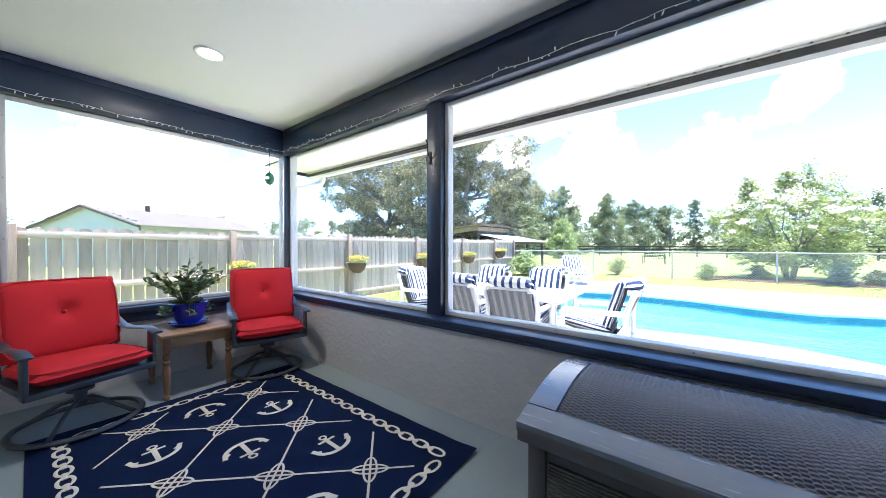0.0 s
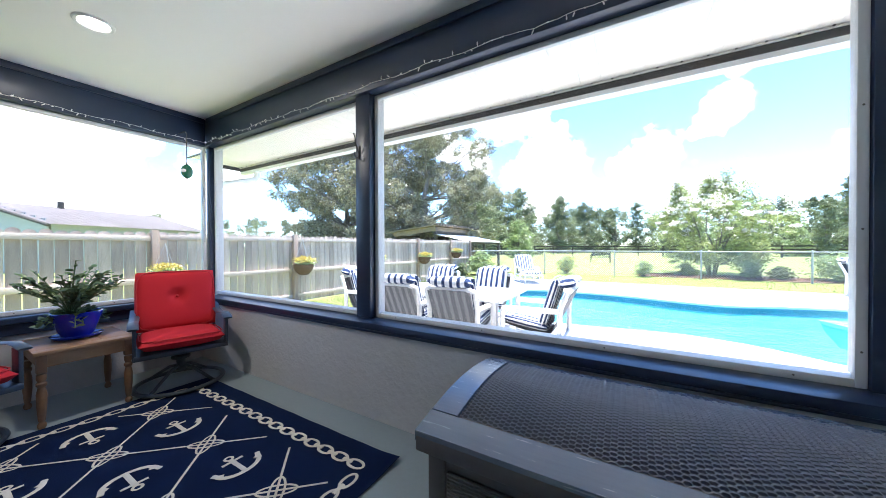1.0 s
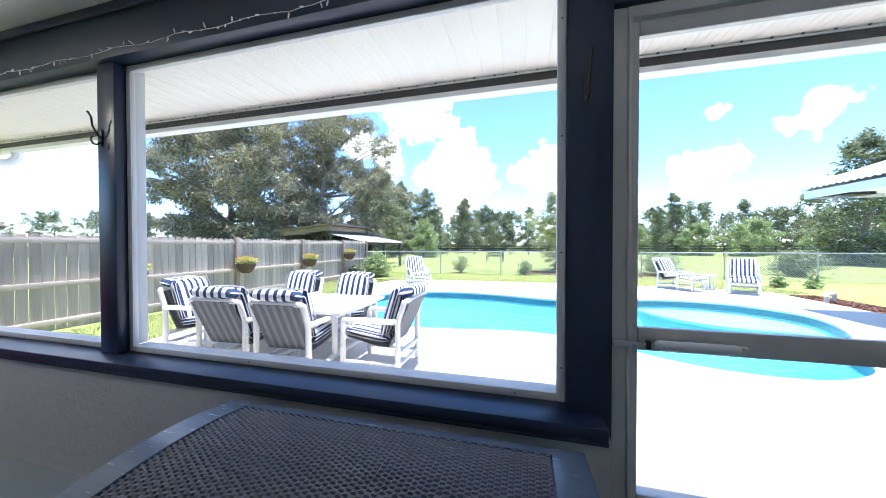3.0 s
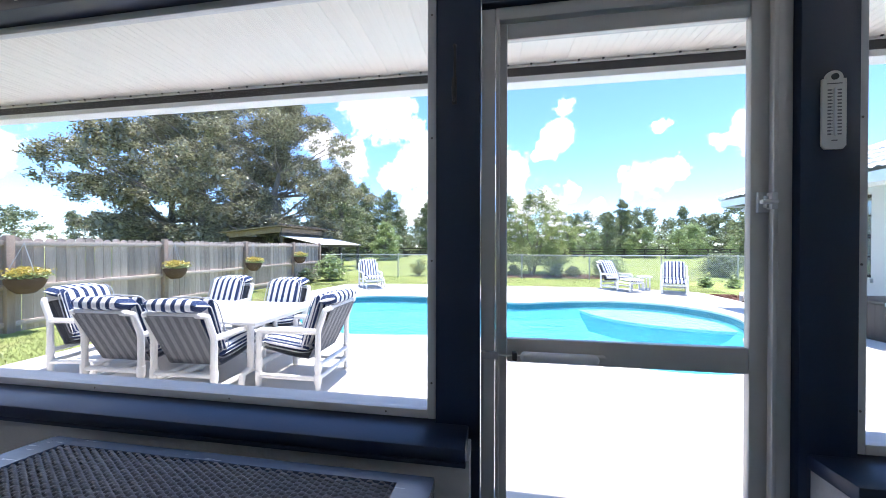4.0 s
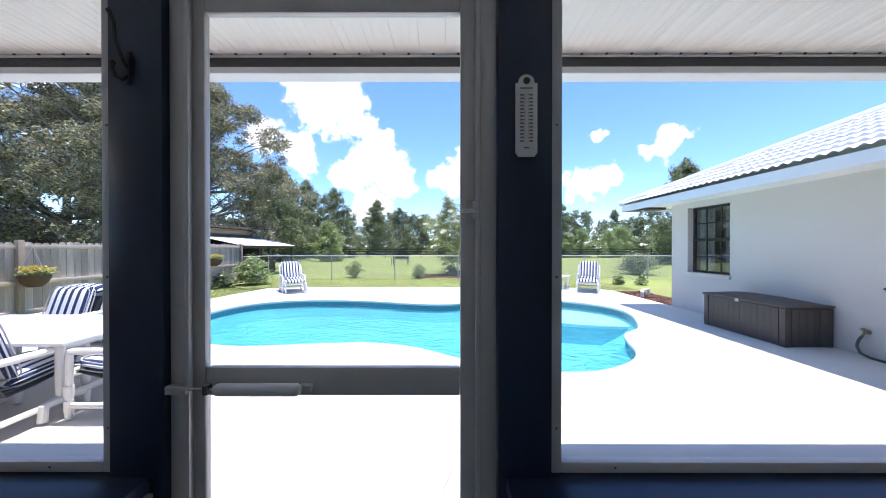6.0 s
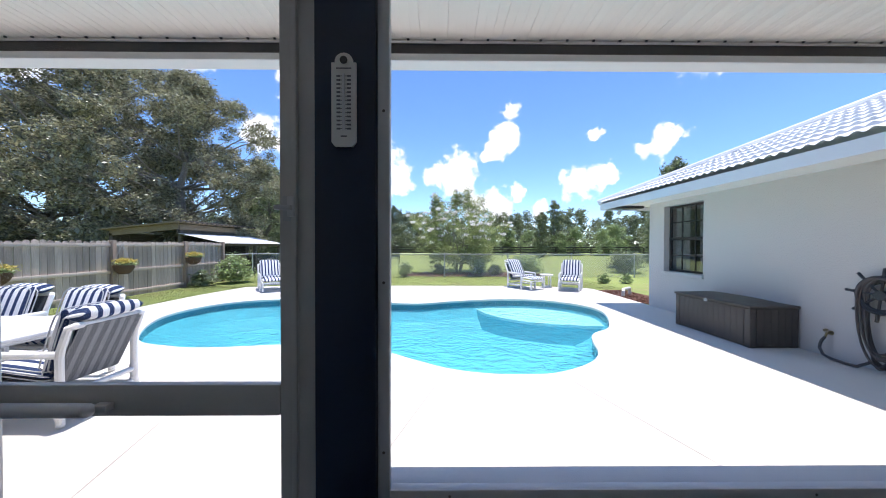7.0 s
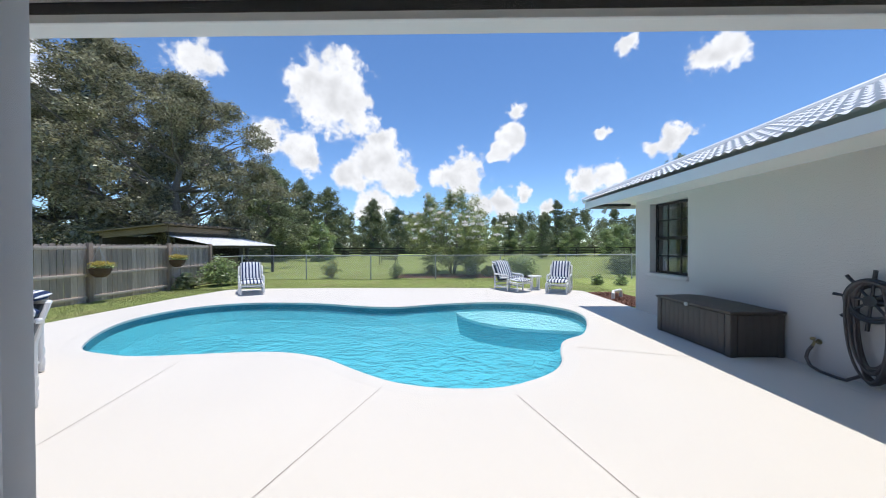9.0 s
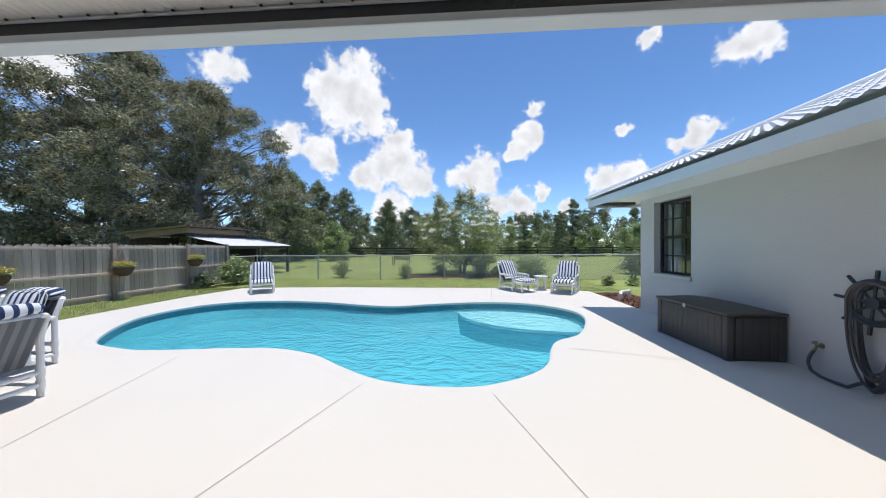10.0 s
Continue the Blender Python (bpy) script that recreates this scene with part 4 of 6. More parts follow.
def build_trees():
    oak = make_tree("oak_tree", "big old oak with grey moss hanging from its limbs", 12.8, 14.5, 0.12, 84, 1050, 100000, 0.085, 0.20, LEAF_OAK, 3, moss=1600, peak=0.42, lobe=0.085, skirt=0.7, flat=0.6)
    oak.matrix_basis = at_tree(-13.4, 22.4, 1.0, 150)
    copy_thing(oak, at_tree(-22.0, 25.0, 1.36, 165))
    copy_thing(oak, at_tree(-28.2, 27.0, 1.12, 280))
    mid = make_tree("broadleaf_tree", "dark green broadleaf tree at the edge of the paddock", 10, 9.0, 0.02, 36, 420, 22000, 0.13, 0.26, LEAF_FAR, 5, peak=0.35, fork=0.1, shoots=5, skirt=0.75, lobe=0.12)
    mid.matrix_basis = at_tree(-18, 42, 1.05, 0)
    low = make_tree("shrubby_tree", "leafy light green young tree on the lawn's far side", 5.5, 6.5, 0.02, 24, 240, 9000, 0.12, 0.22, LEAF_LIGHT, 8, peak=0.4, fork=0.1, shoots=6, skirt=0.8, lobe=0.12)
    low.matrix_basis = at_tree(-10.0, 36, 0.75, 30)
    tall = make_tree("pine_tree", "slender dark green tree rising over the far hedge", 9, 3.4, 0.05, 26, 180, 8000, 0.13, 0.2, LEAF_FAR, 12, peak=0.2, fork=0.05, lobe=0.17, shoots=3)
    tall.matrix_basis = at_tree(20.5, 50, 0.92, 0)
    distant = make_tree("broadleaf_tree", "dark green broadleaf tree in the far tree line", 9, 12.5, 0.0, 32, 260, 6500, 0.24, 0.36, LEAF_FAR, 17, peak=0.4, fork=0.1, shoots=7, skirt=0.85, lobe=0.1)
    distant.matrix_basis = at_tree(-46, 84, 0.9, 0)
    spire = make_tree("pine_tree", "slender dark tree in the far tree line", 10, 4.2, 0.02, 20, 110, 3200, 0.24, 0.3, LEAF_FAR, 19, peak=0.2, fork=0.05, lobe=0.17, shoots=3, skirt=0.8)
    spire.matrix_basis = at_tree(-2.5, 80, 0.95, 0)
    rng = np.random.default_rng(21)
    for x, y, s, w in ((-14.5, 50, 0.95, 90), (-19, 52, 1.1, 200), (-10.5, 62, 0.95, 40), (-7, 70, 0.9, 300), (24.5, 30, 0.85, 120), (30, 36, 0.8, 10), (-24, 48, 1.15, 15), (-15.5, 36, 0.95, 250)):
        copy_thing(mid, at_tree(x, y, s, w))
    for k in range(46):
        x = -44 + 3.5 * k + rng.uniform(-1.5, 1.5)
        copy_thing(spire if k % 4 == 1 else distant, at_tree(x, 82 + rng.uniform(-6, 8), rng.uniform(0.82, 1.2), rng.uniform(0, 360)))
    for k in range(15):
        copy_thing(low, at_tree(9 + 3.1 * k + rng.uniform(-1, 1), 52 + rng.uniform(-6, 5), rng.uniform(0.75, 1.15), rng.uniform(0, 360)))
    for x, y, s in ((17.5, 46, 0.74), (23.5, 52, 0.7), (14.5, 56, 0.72), (15.8, 42, 0.64)):
        copy_thing(tall, at_tree(x, y, s, 50 * s))
    for k in range(24):
        w = radians(28 + 4.0 * k)
        d = rng.uniform(55, 68)
        copy_thing(spire if k % 5 == 2 else distant, at_tree(-d * math.sin(w), d * math.cos(w), rng.uniform(0.5, 0.78), rng.uniform(0, 360)))
    crape = make_tree("crape_myrtle", "many-stemmed crape myrtle with white blossom behind the wire fence", 4.35, 6.3, 0.18, 50, 560, 30000, 0.056, 0.14, LEAF_CRAPE, 31, stems=8, blossom=11000, peak=0.5, fork=0.1, lobe=0.10, shoots=9, skirt=0.6)
    crape.matrix_basis = at_tree(4.1, 19.9, 1.0, 0)


build_trees()


# ---- things: materials ----
RED = mat("red_canvas", (0.50, 0.022, 0.030), 0.85, var=0.10, scale=5, fine=220, bump=0.3, depth=0.002, spec=0.15)
RED_PIPING = mat("red_piping", (0.42, 0.014, 0.02), 0.8, var=0.1, fine=200, bump=0.1)
IRON = mat("slate_metal", (0.055, 0.07, 0.088), 0.42, 0.3, var=0.15, fine=120, bump=0.1)
TABLE_WOOD = mat("worn_oak", (0.30, 0.165, 0.085), 0.55, var=0.3, scale=3, fine=40, bump=0.2, stretch=(6, 0.8, 6))
TABLE_DARK = mat("turned_wood", (0.20, 0.10, 0.05), 0.5, var=0.3, scale=6, fine=40, bump=0.15)
BLUE_GLAZE = mat("cobalt_glaze", (0.008, 0.018, 0.30), 0.12, var=0.2, scale=6, fine=30, bump=0.02)
RUG_NAVY = mat("navy_rug", (0.012, 0.026, 0.085), 0.95, var=0.2, scale=6, fine=260, bump=0.6, depth=0.004, spec=0.1)
RUG_CREAM = mat("cream_yarn", (0.62, 0.58, 0.52), 0.95, var=0.15, scale=10, fine=240, bump=0.5, depth=0.003, spec=0.1)
BOX_DARK = mat("espresso_resin", (0.065, 0.057, 0.057), 0.45, var=0.15, scale=5, fine=60, bump=0.15, depth=0.003)
# rim resin tinted pale blue: the sky's reflection is put into its colour
BOX_RIM = mat("grained_resin_sky_tint", (0.11, 0.135, 0.18), 0.24, var=0.12, scale=6, fine=40, bump=0.12, depth=0.002, stretch=(1, 14, 14), spec=0.9)
PVC = mat("white_pvc", (0.80, 0.79, 0.77), 0.35, var=0.05, scale=5, fine=40, bump=0.03)
# the sling's stripes paint sunlight coming through the striped cushions behind it
SLING = stripe_mat("grey_sling_lit_through", (0.24, 0.245, 0.255), (0.14, 0.145, 0.155), 0.09, duty=0.45)
STRIPE = stripe_mat("striped_cloth", (0.76, 0.77, 0.79), (0.035, 0.055, 0.125), 0.09, duty=0.57)
WELT = mat("grey_welt", (0.45, 0.46, 0.48), 0.85, var=0.1, fine=150, bump=0.2)
TERRACOTTA = mat("coir_basket", (0.10, 0.06, 0.04), 0.95, var=0.3, fine=60, bump=0.8, depth=0.01)
HOSE = mat("dark_hose", (0.085, 0.07, 0.064), 0.4, var=0.2, scale=8, fine=60, bump=0.05)
RUBBER_WHITE = mat("plastic_white", (0.75, 0.74, 0.71), 0.4, var=0.06, fine=60, bump=0.05)
SIDING = mat("green_siding", (0.36, 0.385, 0.36), 0.7, var=0.06, fine=30, bump=0.1)
OLD_WOOD = mat("brown_timber", (0.20, 0.155, 0.10), 0.9, var=0.3, scale=2, fine=20, bump=0.4)
SHED_DARK = mat("dark_timber", (0.07, 0.06, 0.05), 0.9, var=0.3, scale=2, fine=20, bump=0.4)
MULCH = mat("red_mulch", (0.16, 0.075, 0.05), 0.95, var=0.4, scale=5, fine=30, bump=0.9, depth=0.03)
BRASS = mat("worn_brass", (0.30, 0.24, 0.12), 0.4, 0.8, var=0.2, fine=60, bump=0.05)
GREEN_GLASS = mat("green_glaze", (0.02, 0.13, 0.075), 0.2, var=0.25, scale=20, fine=60, bump=0.03)
INK = mat("printed_grey", (0.18, 0.18, 0.19), 0.7, var=0.05, bump=0)


def glow_mat(name, col, strength):
    m = bpy.data.materials.new(name)
    m.use_nodes = True
    b = m.node_tree.nodes["Principled BSDF"]
    b.inputs["Base Color"].default_value = (0.8, 0.8, 0.8, 1)
    b.inputs["Emission Color"].default_value, b.inputs["Emission Strength"].default_value = (*col, 1), strength
    return m


LAMP_GLOW = glow_mat("lamp_glow", (1.0, 0.95, 0.86), 14.0)
BULB = mat("clear_bulb", (0.80, 0.80, 0.82), 0.15, var=0.03, bump=0)


# ---- porch things ----
def pillow(bm, w, d, h, m, puff=0.03, n=8):
    """A stuffed cushion w x d x h with soft edges and a slight crown."""
    grid = {}
    for s in (1, -1):
        for i in range(n + 1):
            for j in range(n + 1):
                u, v = -1 + 2 * i / n, -1 + 2 * j / n
                if s == -1 and (i in (0, n) or j in (0, n)):
                    grid[s, i, j] = grid[1, i, j]
                    continue
                edge = (1 - abs(u) ** 5) * (1 - abs(v) ** 5)
                z = s * (h / 2 * edge ** 0.35 + puff * (1 - u * u) * (1 - v * v))
                k = 1 - 0.03 * (abs(u * v)) ** 3
                grid[s, i, j] = bm.verts.new(m @ Vector((u * w / 2 * k, v * d / 2 * k, z)))
        for i in range(n):
            for j in range(n):
                q = [grid[s, i, j], grid[s, i + 1, j], grid[s, i + 1, j + 1], grid[s, i, j + 1]]
                bm.faces.new(q if s == 1 else q[::-1])


def rim_points(w, d, m, n=28, z=0.0):
    out = []
    for k in range(n):
        a = 2 * math.pi * k / n
        c, s = math.cos(a), math.sin(a)
        f = (abs(c) ** 7 + abs(s) ** 7) ** (-1 / 7)
        out.append(m @ Vector((c * f * w / 2, s * f * d / 2, z)))
    return out


def swivel_chair():
    """Faces +y; the ring stands on the floor."""
    ob = thing("swivel_chair", "red cushioned patio swivel chair with a dark slate metal frame", "chair", group="red chairs on the porch")
    seat_m = pose(0, 0.015, 0.430, 3, 0, 0)
    back_m = pose(0, -0.265, 0.735, 90 + 13, 0, 0)
    bm = bmesh.new()
    pillow(bm, 0.585, 0.60, 0.115, seat_m, 0.014, 14)
    seat = part("seat_cushion", bm, RED, ob, "red canvas seat cushion", 60)
    bm = bmesh.new()
    sweep(bm, rim_points(0.560, 0.574, seat_m, 40, 0.035), 0.0055, 6, True)
    part("piping", bm, RED_PIPING, seat)
    bm = bmesh.new()
    pillow(bm, 0.60, 0.56, 0.11, back_m, 0.016, 22)
    for v in bm.verts:                                   # the tufted middle
        loc = back_m.inverted() @ v.co
        r = math.hypot(loc.x, loc.y - 0.03)
        v.co += (back_m.to_3x3() @ Vector((0, 0, 1))) * (-(0.05 * math.exp(-(r / 0.055) ** 2) + 0.012 * math.exp(-((abs(loc.x) - 0.6 * abs(loc.y - 0.03)) / 0.02) ** 2 - (r / 0.12) ** 2)) * (-1 if loc.z < 0 else 0))
    back = part("back_cushion", bm, RED, ob, "red canvas back cushion with one tufted button", 60)
    bm = bmesh.new()
    sweep(bm, rim_points(0.574, 0.535, back_m, 40, -0.034), 0.0055, 6, True)
    part("piping", bm, RED_PIPING, back)
    bm = bmesh.new()
    q = back_m @ Vector((0, 0.03, -0.024))
    ball(bm, q, 0.013)
    part("button", bm, RED_PIPING, back)
    part("seat_frame", boxes((-0.31, 0.31, -0.27, 0.29, 0.335, 0.375), bevel=0.008), IRON, ob)
    for s in (-1, 1):
        bm = bmesh.new()
        block(bm, s * 0.305 - 0.012, s * 0.305 + 0.012, 0.19, 0.27, 0.33, 0.60, bevel=0.006)
        part("arm_post", bm, IRON, ob)
        bm = bmesh.new()
        pts = [(s * 0.295, -0.30, 0.66), (s * 0.30, -0.20, 0.615), (s * 0.305, -0.08, 0.598), (s * 0.31, 0.05, 0.61), (s * 0.312, 0.17, 0.622), (s * 0.312, 0.25, 0.612), (s * 0.312, 0.30, 0.592)]
        sweep(bm, pts, 0.034, 8, flat=0.28)
        part("armrest", bm, IRON, ob)
        bm = bmesh.new()
        sweep(bm, [(s * 0.29, -0.24, 0.34), (s * 0.29, -0.30, 0.55), (s * 0.28, -0.375, 0.94)], 0.014, 8)
        part("back_upright", bm, IRON, ob)
    bm = bmesh.new()
    sweep(bm, [(-0.28, -0.375, 0.94), (-0.1, -0.385, 0.95), (0.1, -0.385, 0.95), (0.28, -0.375, 0.94)], 0.013, 8)
    part("top_rail", bm, IRON, ob)
    bm = bmesh.new()
    lathe(bm, [(0.10, 0.335), (0.10, 0.325), (0.045, 0.31), (0.036, 0.27), (0.07, 0.255), (0.07, 0.235), (0.035, 0.225), (0.03, 0.16), (0.04, 0.15), (0.035, 0.13)][::-1], 18)
    part("swivel_post", bm, IRON, ob)
    bm = bmesh.new()
    ring = [(0.315 * math.cos(a), 0.315 * math.sin(a), 0.022) for a in (2 * math.pi * k / 40 for k in range(40))]
    sweep(bm, ring, 0.02, 8, True, 0.8)
    part("base_ring", bm, IRON, ob)
    for k in range(4):
        a = math.pi / 4 + k * math.pi / 2
        bm = bmesh.new()
        sweep(bm, [(r * math.cos(a), r * math.sin(a), z) for r, z in ((0.03, 0.165), (0.1, 0.15), (0.2, 0.09), (0.27, 0.045), (0.31, 0.025))], 0.013, 8)
        part("spoke", bm, IRON, ob)
    return ob


red_chair = swivel_chair()
red_chair.matrix_basis = pose(-2.80, 0.82, 0.012, 0, 0, -76)
copy_thing(red_chair, pose(-2.79, 2.08, 0.012, 0, 0, -105))


def side_table():
    ob = thing("side_table", "small worn wooden side table with turned legs", "table", pose(-3.02, 1.50, 0))
    w, d, h = 0.60, 0.52, 0.535
    for k in range(3):
        part("top_board", boxes((-w / 2 + 0.085, w / 2 - 0.085, -d / 2 + k * d / 3 + 0.001, -d / 2 + (k + 1) * d / 3 - 0.001, h - 0.024, h), bevel=0.003), TABLE_WOOD, ob)
    for s in (-1, 1):
        part("breadboard_end", boxes((s * w / 2 - (0.083 if s > 0 else 0), s * w / 2 + (0.083 if s < 0 else 0), -d / 2, d / 2, h - 0.024, h + 0.001), bevel=0.004), TABLE_WOOD, ob)
        part("apron", boxes((-w / 2 + 0.06, w / 2 - 0.06, s * (d / 2 - 0.035) - 0.009, s * (d / 2 - 0.035) + 0.009, h - 0.115, h - 0.026), bevel=0.003), TABLE_WOOD, ob)
        part("apron", boxes((s * (w / 2 - 0.035) - 0.009, s * (w / 2 - 0.035) + 0.009, -d / 2 + 0.06, d / 2 - 0.06, h - 0.115, h - 0.026), bevel=0.003), TABLE_WOOD, ob)
        for t in (-1, 1):
            bm = bmesh.new()
            c = (s * (w / 2 - 0.04), t * (d / 2 - 0.04))
            block(bm, c[0] - 0.024, c[0] + 0.024, c[1] - 0.024, c[1] + 0.024, h - 0.15, h - 0.026, bevel=0.003)
            lathe(bm, [(0.016, 0.0), (0.022, 0.012), (0.022, 0.03), (0.014, 0.045), (0.018, 0.06), (0.025, 0.16), (0.026, 0.24), (0.018, 0.285), (0.026, 0.30), (0.026, 0.315), (0.018, 0.325), (0.025, 0.345), (0.024, 0.375)], 14, (c[0], c[1], 0))
            part("leg", bm, TABLE_DARK, ob)
    return ob


side_table()


def leafy_stems(rng, n, reach, height, leaf_n, size, up=0.5):
    """Stems that arch outwards, with leaves along them: stems, leaf centres."""
    stems, vs = [], []
    for k in range(n):
        a, r, h = rng.uniform(0, 6.283), reach * rng.uniform(0.45, 1.0), height * rng.uniform(0.6, 1.05)
        pts = [Vector((r * t ** 1.4 * math.cos(a), r * t ** 1.4 * math.sin(a), h * (t - (1 - up) * 0.5 * t ** 3))) for t in (0, 0.3, 0.55, 0.8, 1.0)]
        stems.append(pts)
        for i in range(leaf_n):
            t = 0.35 + 0.65 * i / (leaf_n - 1)
            s = t * 4
            j = min(3, int(s))
            p = pts[j].lerp(pts[j + 1], s - j)
            vs.append((p, a + rng.uniform(-1.6, 1.6), rng.uniform(-0.2, 0.9)))
    return stems, vs


def rounded_leaves(bm, places, size, rng):
    for p, a, tilt in places:
        L = size * rng.uniform(0.7, 1.25)
        m = Matrix.Translation(p) @ pose(0, 0, 0, 0, -math.degrees(tilt), math.degrees(a)) @ pose(0, 0, 0, rng.uniform(-40, 40), 0, 0)
        o = [(0, 0, 0), (0.35 * L, 0.27 * L, 0.05 * L), (0.75 * L, 0.24 * L, 0.04 * L), (L, 0, -0.03 * L), (0.75 * L, -0.24 * L, 0.04 * L), (0.35 * L, -0.27 * L, 0.05 * L)]
        v = [bm.verts.new(m @ Vector(q)) for q in o]
        bm.faces.new((v[0], v[1], v[2], v[3])), bm.faces.new((v[0], v[3], v[4], v[5]))


def potted_plant():
    rng = np.random.default_rng(4)
    ob = thing("potted_plant", "bushy jade plant in a glossy cobalt blue pot", "potted plant", pose(-3.05, 1.50, 0.538))
    bm = bmesh.new()
    lathe(bm, [(0.105, 0.0), (0.135, 0.012), (0.145, 0.028), (0.138, 0.03), (0.12, 0.018)], 28)
    part("saucer", bm, BLUE_GLAZE, ob)
    bm = bmesh.new()
    lathe(bm, [(0.085, 0.02), (0.105, 0.06), (0.125, 0.13), (0.142, 0.19), (0.146, 0.205), (0.137, 0.208), (0.128, 0.185), (0.01, 0.17)], 28)
    part("pot", bm, BLUE_GLAZE, ob, "glossy cobalt blue pot")
    stems, places = leafy_stems(rng, 34, 0.30, 0.33, 13, 0.055, 0.95)
    s2, p2 = leafy_stems(rng, 16, 0.25, 0.13, 12, 0.05, -2.2)
    s3, p3 = leafy_stems(rng, 5, 0.20, 0.44, 9, 0.05, 1.0)
    lean = Matrix.Translation((0.0, -0.035, 0.0))
    stems, places = [[lean @ p for p in q] for q in stems + s3], [(lean @ p, a, t) for p, a, t in places + p3]
    bm = bmesh.new()
    for pts in stems + s2:
        sweep(bm, [p + Vector((0, 0, 0.18)) for p in pts], 0.004, 5)
    part("stalk", bm, LEAF_POT, ob)
    bm = bmesh.new()
    rounded_leaves(bm, [(p + Vector((0, 0, 0.18)), a, t) for p, a, t in places + p2], 0.052, rng)
    part("foliage", bm, LEAF_POT, ob, "dark green rounded leaves", 0)


potted_plant()


def rug():
    ob = thing("rug", "navy outdoor rug with cream anchors, ropes and a chain border", "rug")
    x0, x1, y0, y1, z = -2.72, -0.41, 0.58, 2.27, 0.009
    bm = bmesh.new()
    nx, ny = 46, 34
    g = [[bm.verts.new((x0 + (x1 - x0) * i / nx, y0 + (y1 - y0) * j / ny, z + 0.012 * math.exp(-((i - nx) ** 2 + (j - ny) ** 2) / 5.0) + 0.0015 * math.sin(i * 0.9) * math.sin(j * 0.7))) for i in range(nx + 1)] for j in range(ny + 1)]
    for j in range(ny):
        for i in range(nx):
            bm.faces.new((g[j][i], g[j][i + 1], g[j + 1][i + 1], g[j + 1][i]))
    bmesh.ops.solidify(bm, geom=bm.faces[:], thickness=-0.007)
    part("woven_field", bm, RUG_NAVY, ob, "navy woven ground")
    zt = z + 0.0035
    cx, cy, ax, ay = -1.55, 1.41, 0.375, 0.35

    def flat(pts, w, closed=False):
        b = bmesh.new()
        sweep(b, [(p[0], p[1], zt) for p in pts], w, 6, closed, 0.22)
        return b
    # the lattice of ropes with a knot at each crossing
    bx, by = 0.93, 0.60
    for s in (-1, 1):
        for k in range(-5, 6, 2):
            # lines with x/ax - s*y/ay = k, clipped to the field
            seg = []
            for i in range(81):
                x = -bx + 2 * bx * i / 80
                y = s * (x / ax - k) * ay
                if abs(y) <= by:
                    seg.append((cx + x, cy + y))
            if len(seg) > 4:
                part("rope", flat(seg[::4] + [seg[-1]], 0.0065), RUG_CREAM, ob)
    for i in range(-2, 3):
        for j in range(-1, 2):
            px, py = cx + i * ax, cy + j * ay
            if (i + j) % 2:
                for t in (-1, 1):
                    w = math.atan2(t * ay, ax)
                    loop = []
                    for q in range(20):
                        a = 2 * math.pi * q / 20
                        u, v = 0.098 * math.cos(a), 0.036 * math.sin(a)
                        loop.append((px + u * math.cos(w) - v * math.sin(w), py + u * math.sin(w) + v * math.cos(w)))
                    part("knot", flat(loop, 0.006, True), RUG_CREAM, ob)
            else:
                s = -1 if i % 2 == 0 else 1           # which way the crown points
                b = bmesh.new()

                def put(u, v):
                    return (px + s * (u - 0.01) + 0.004, py + s * v, zt)
                sweep(b, [put(-0.075, 0), put(0.0, 0), put(0.09, 0)], 0.013, 6, flat=0.18)
                sweep(b, [put(-0.05, -0.055), put(-0.05, 0.055)], 0.010, 6, flat=0.2)
                sweep(b, [put(-0.092 + 0.02 * math.cos(a), 0.02 * math.sin(a)) for a in (2 * math.pi * q / 12 for q in range(12))], 0.007, 6, True, 0.25)
                arc = [put(0.015 + 0.085 * math.cos(a) - 0.005, 0.11 * math.sin(a)) for a in (radians(w) for w in range(-85, 86, 17))]
                sweep(b, arc, 0.013, 6, flat=0.18)
                for t in (-1, 1):
                    sweep(b, [put(0.035, t * 0.085), put(0.018, t * 0.108), put(-0.012, t * 0.118)], 0.014, 6, flat=0.16)
                part("anchor", b, RUG_CREAM, ob)
    # the chain border: open links in turn with edge-on ones
    L, W = 0.125, 0.066

    def chain(a, b):
        a, b = Vector(a), Vector(b)
        d = (b - a)
        n = max(2, round(d.length / (L * 1.02)))
        step, u = d / n, d.normalized()
        v = Vector((-u.y, u.x))
        for k in range(n):
            c = a + step * (k + 0.5)
            loop = [c + u * (L * 0.44 * math.cos(q)) + v * (W * 0.46 * math.sin(q)) for q in (2 * math.pi * i / 16 for i in range(16))]
            part("chain_link", flat([(p.x, p.y) for p in loop], 0.0085, True), RUG_CREAM, ob)
            if k:
                e = a + step * k
                part("chain_link", flat([tuple(e - u * 0.035), tuple(e), tuple(e + u * 0.035)], 0.013), RUG_CREAM, ob)
    xa, xb, ya, yb = -2.585, -0.535, 0.715, 2.105
    chain((xa, yb), (xb, yb)), chain((xb, yb - 0.05), (xb, ya + 0.05)), chain((xb, ya), (xa, ya)), chain((xa, ya + 0.05), (xa, yb - 0.05))


rug()


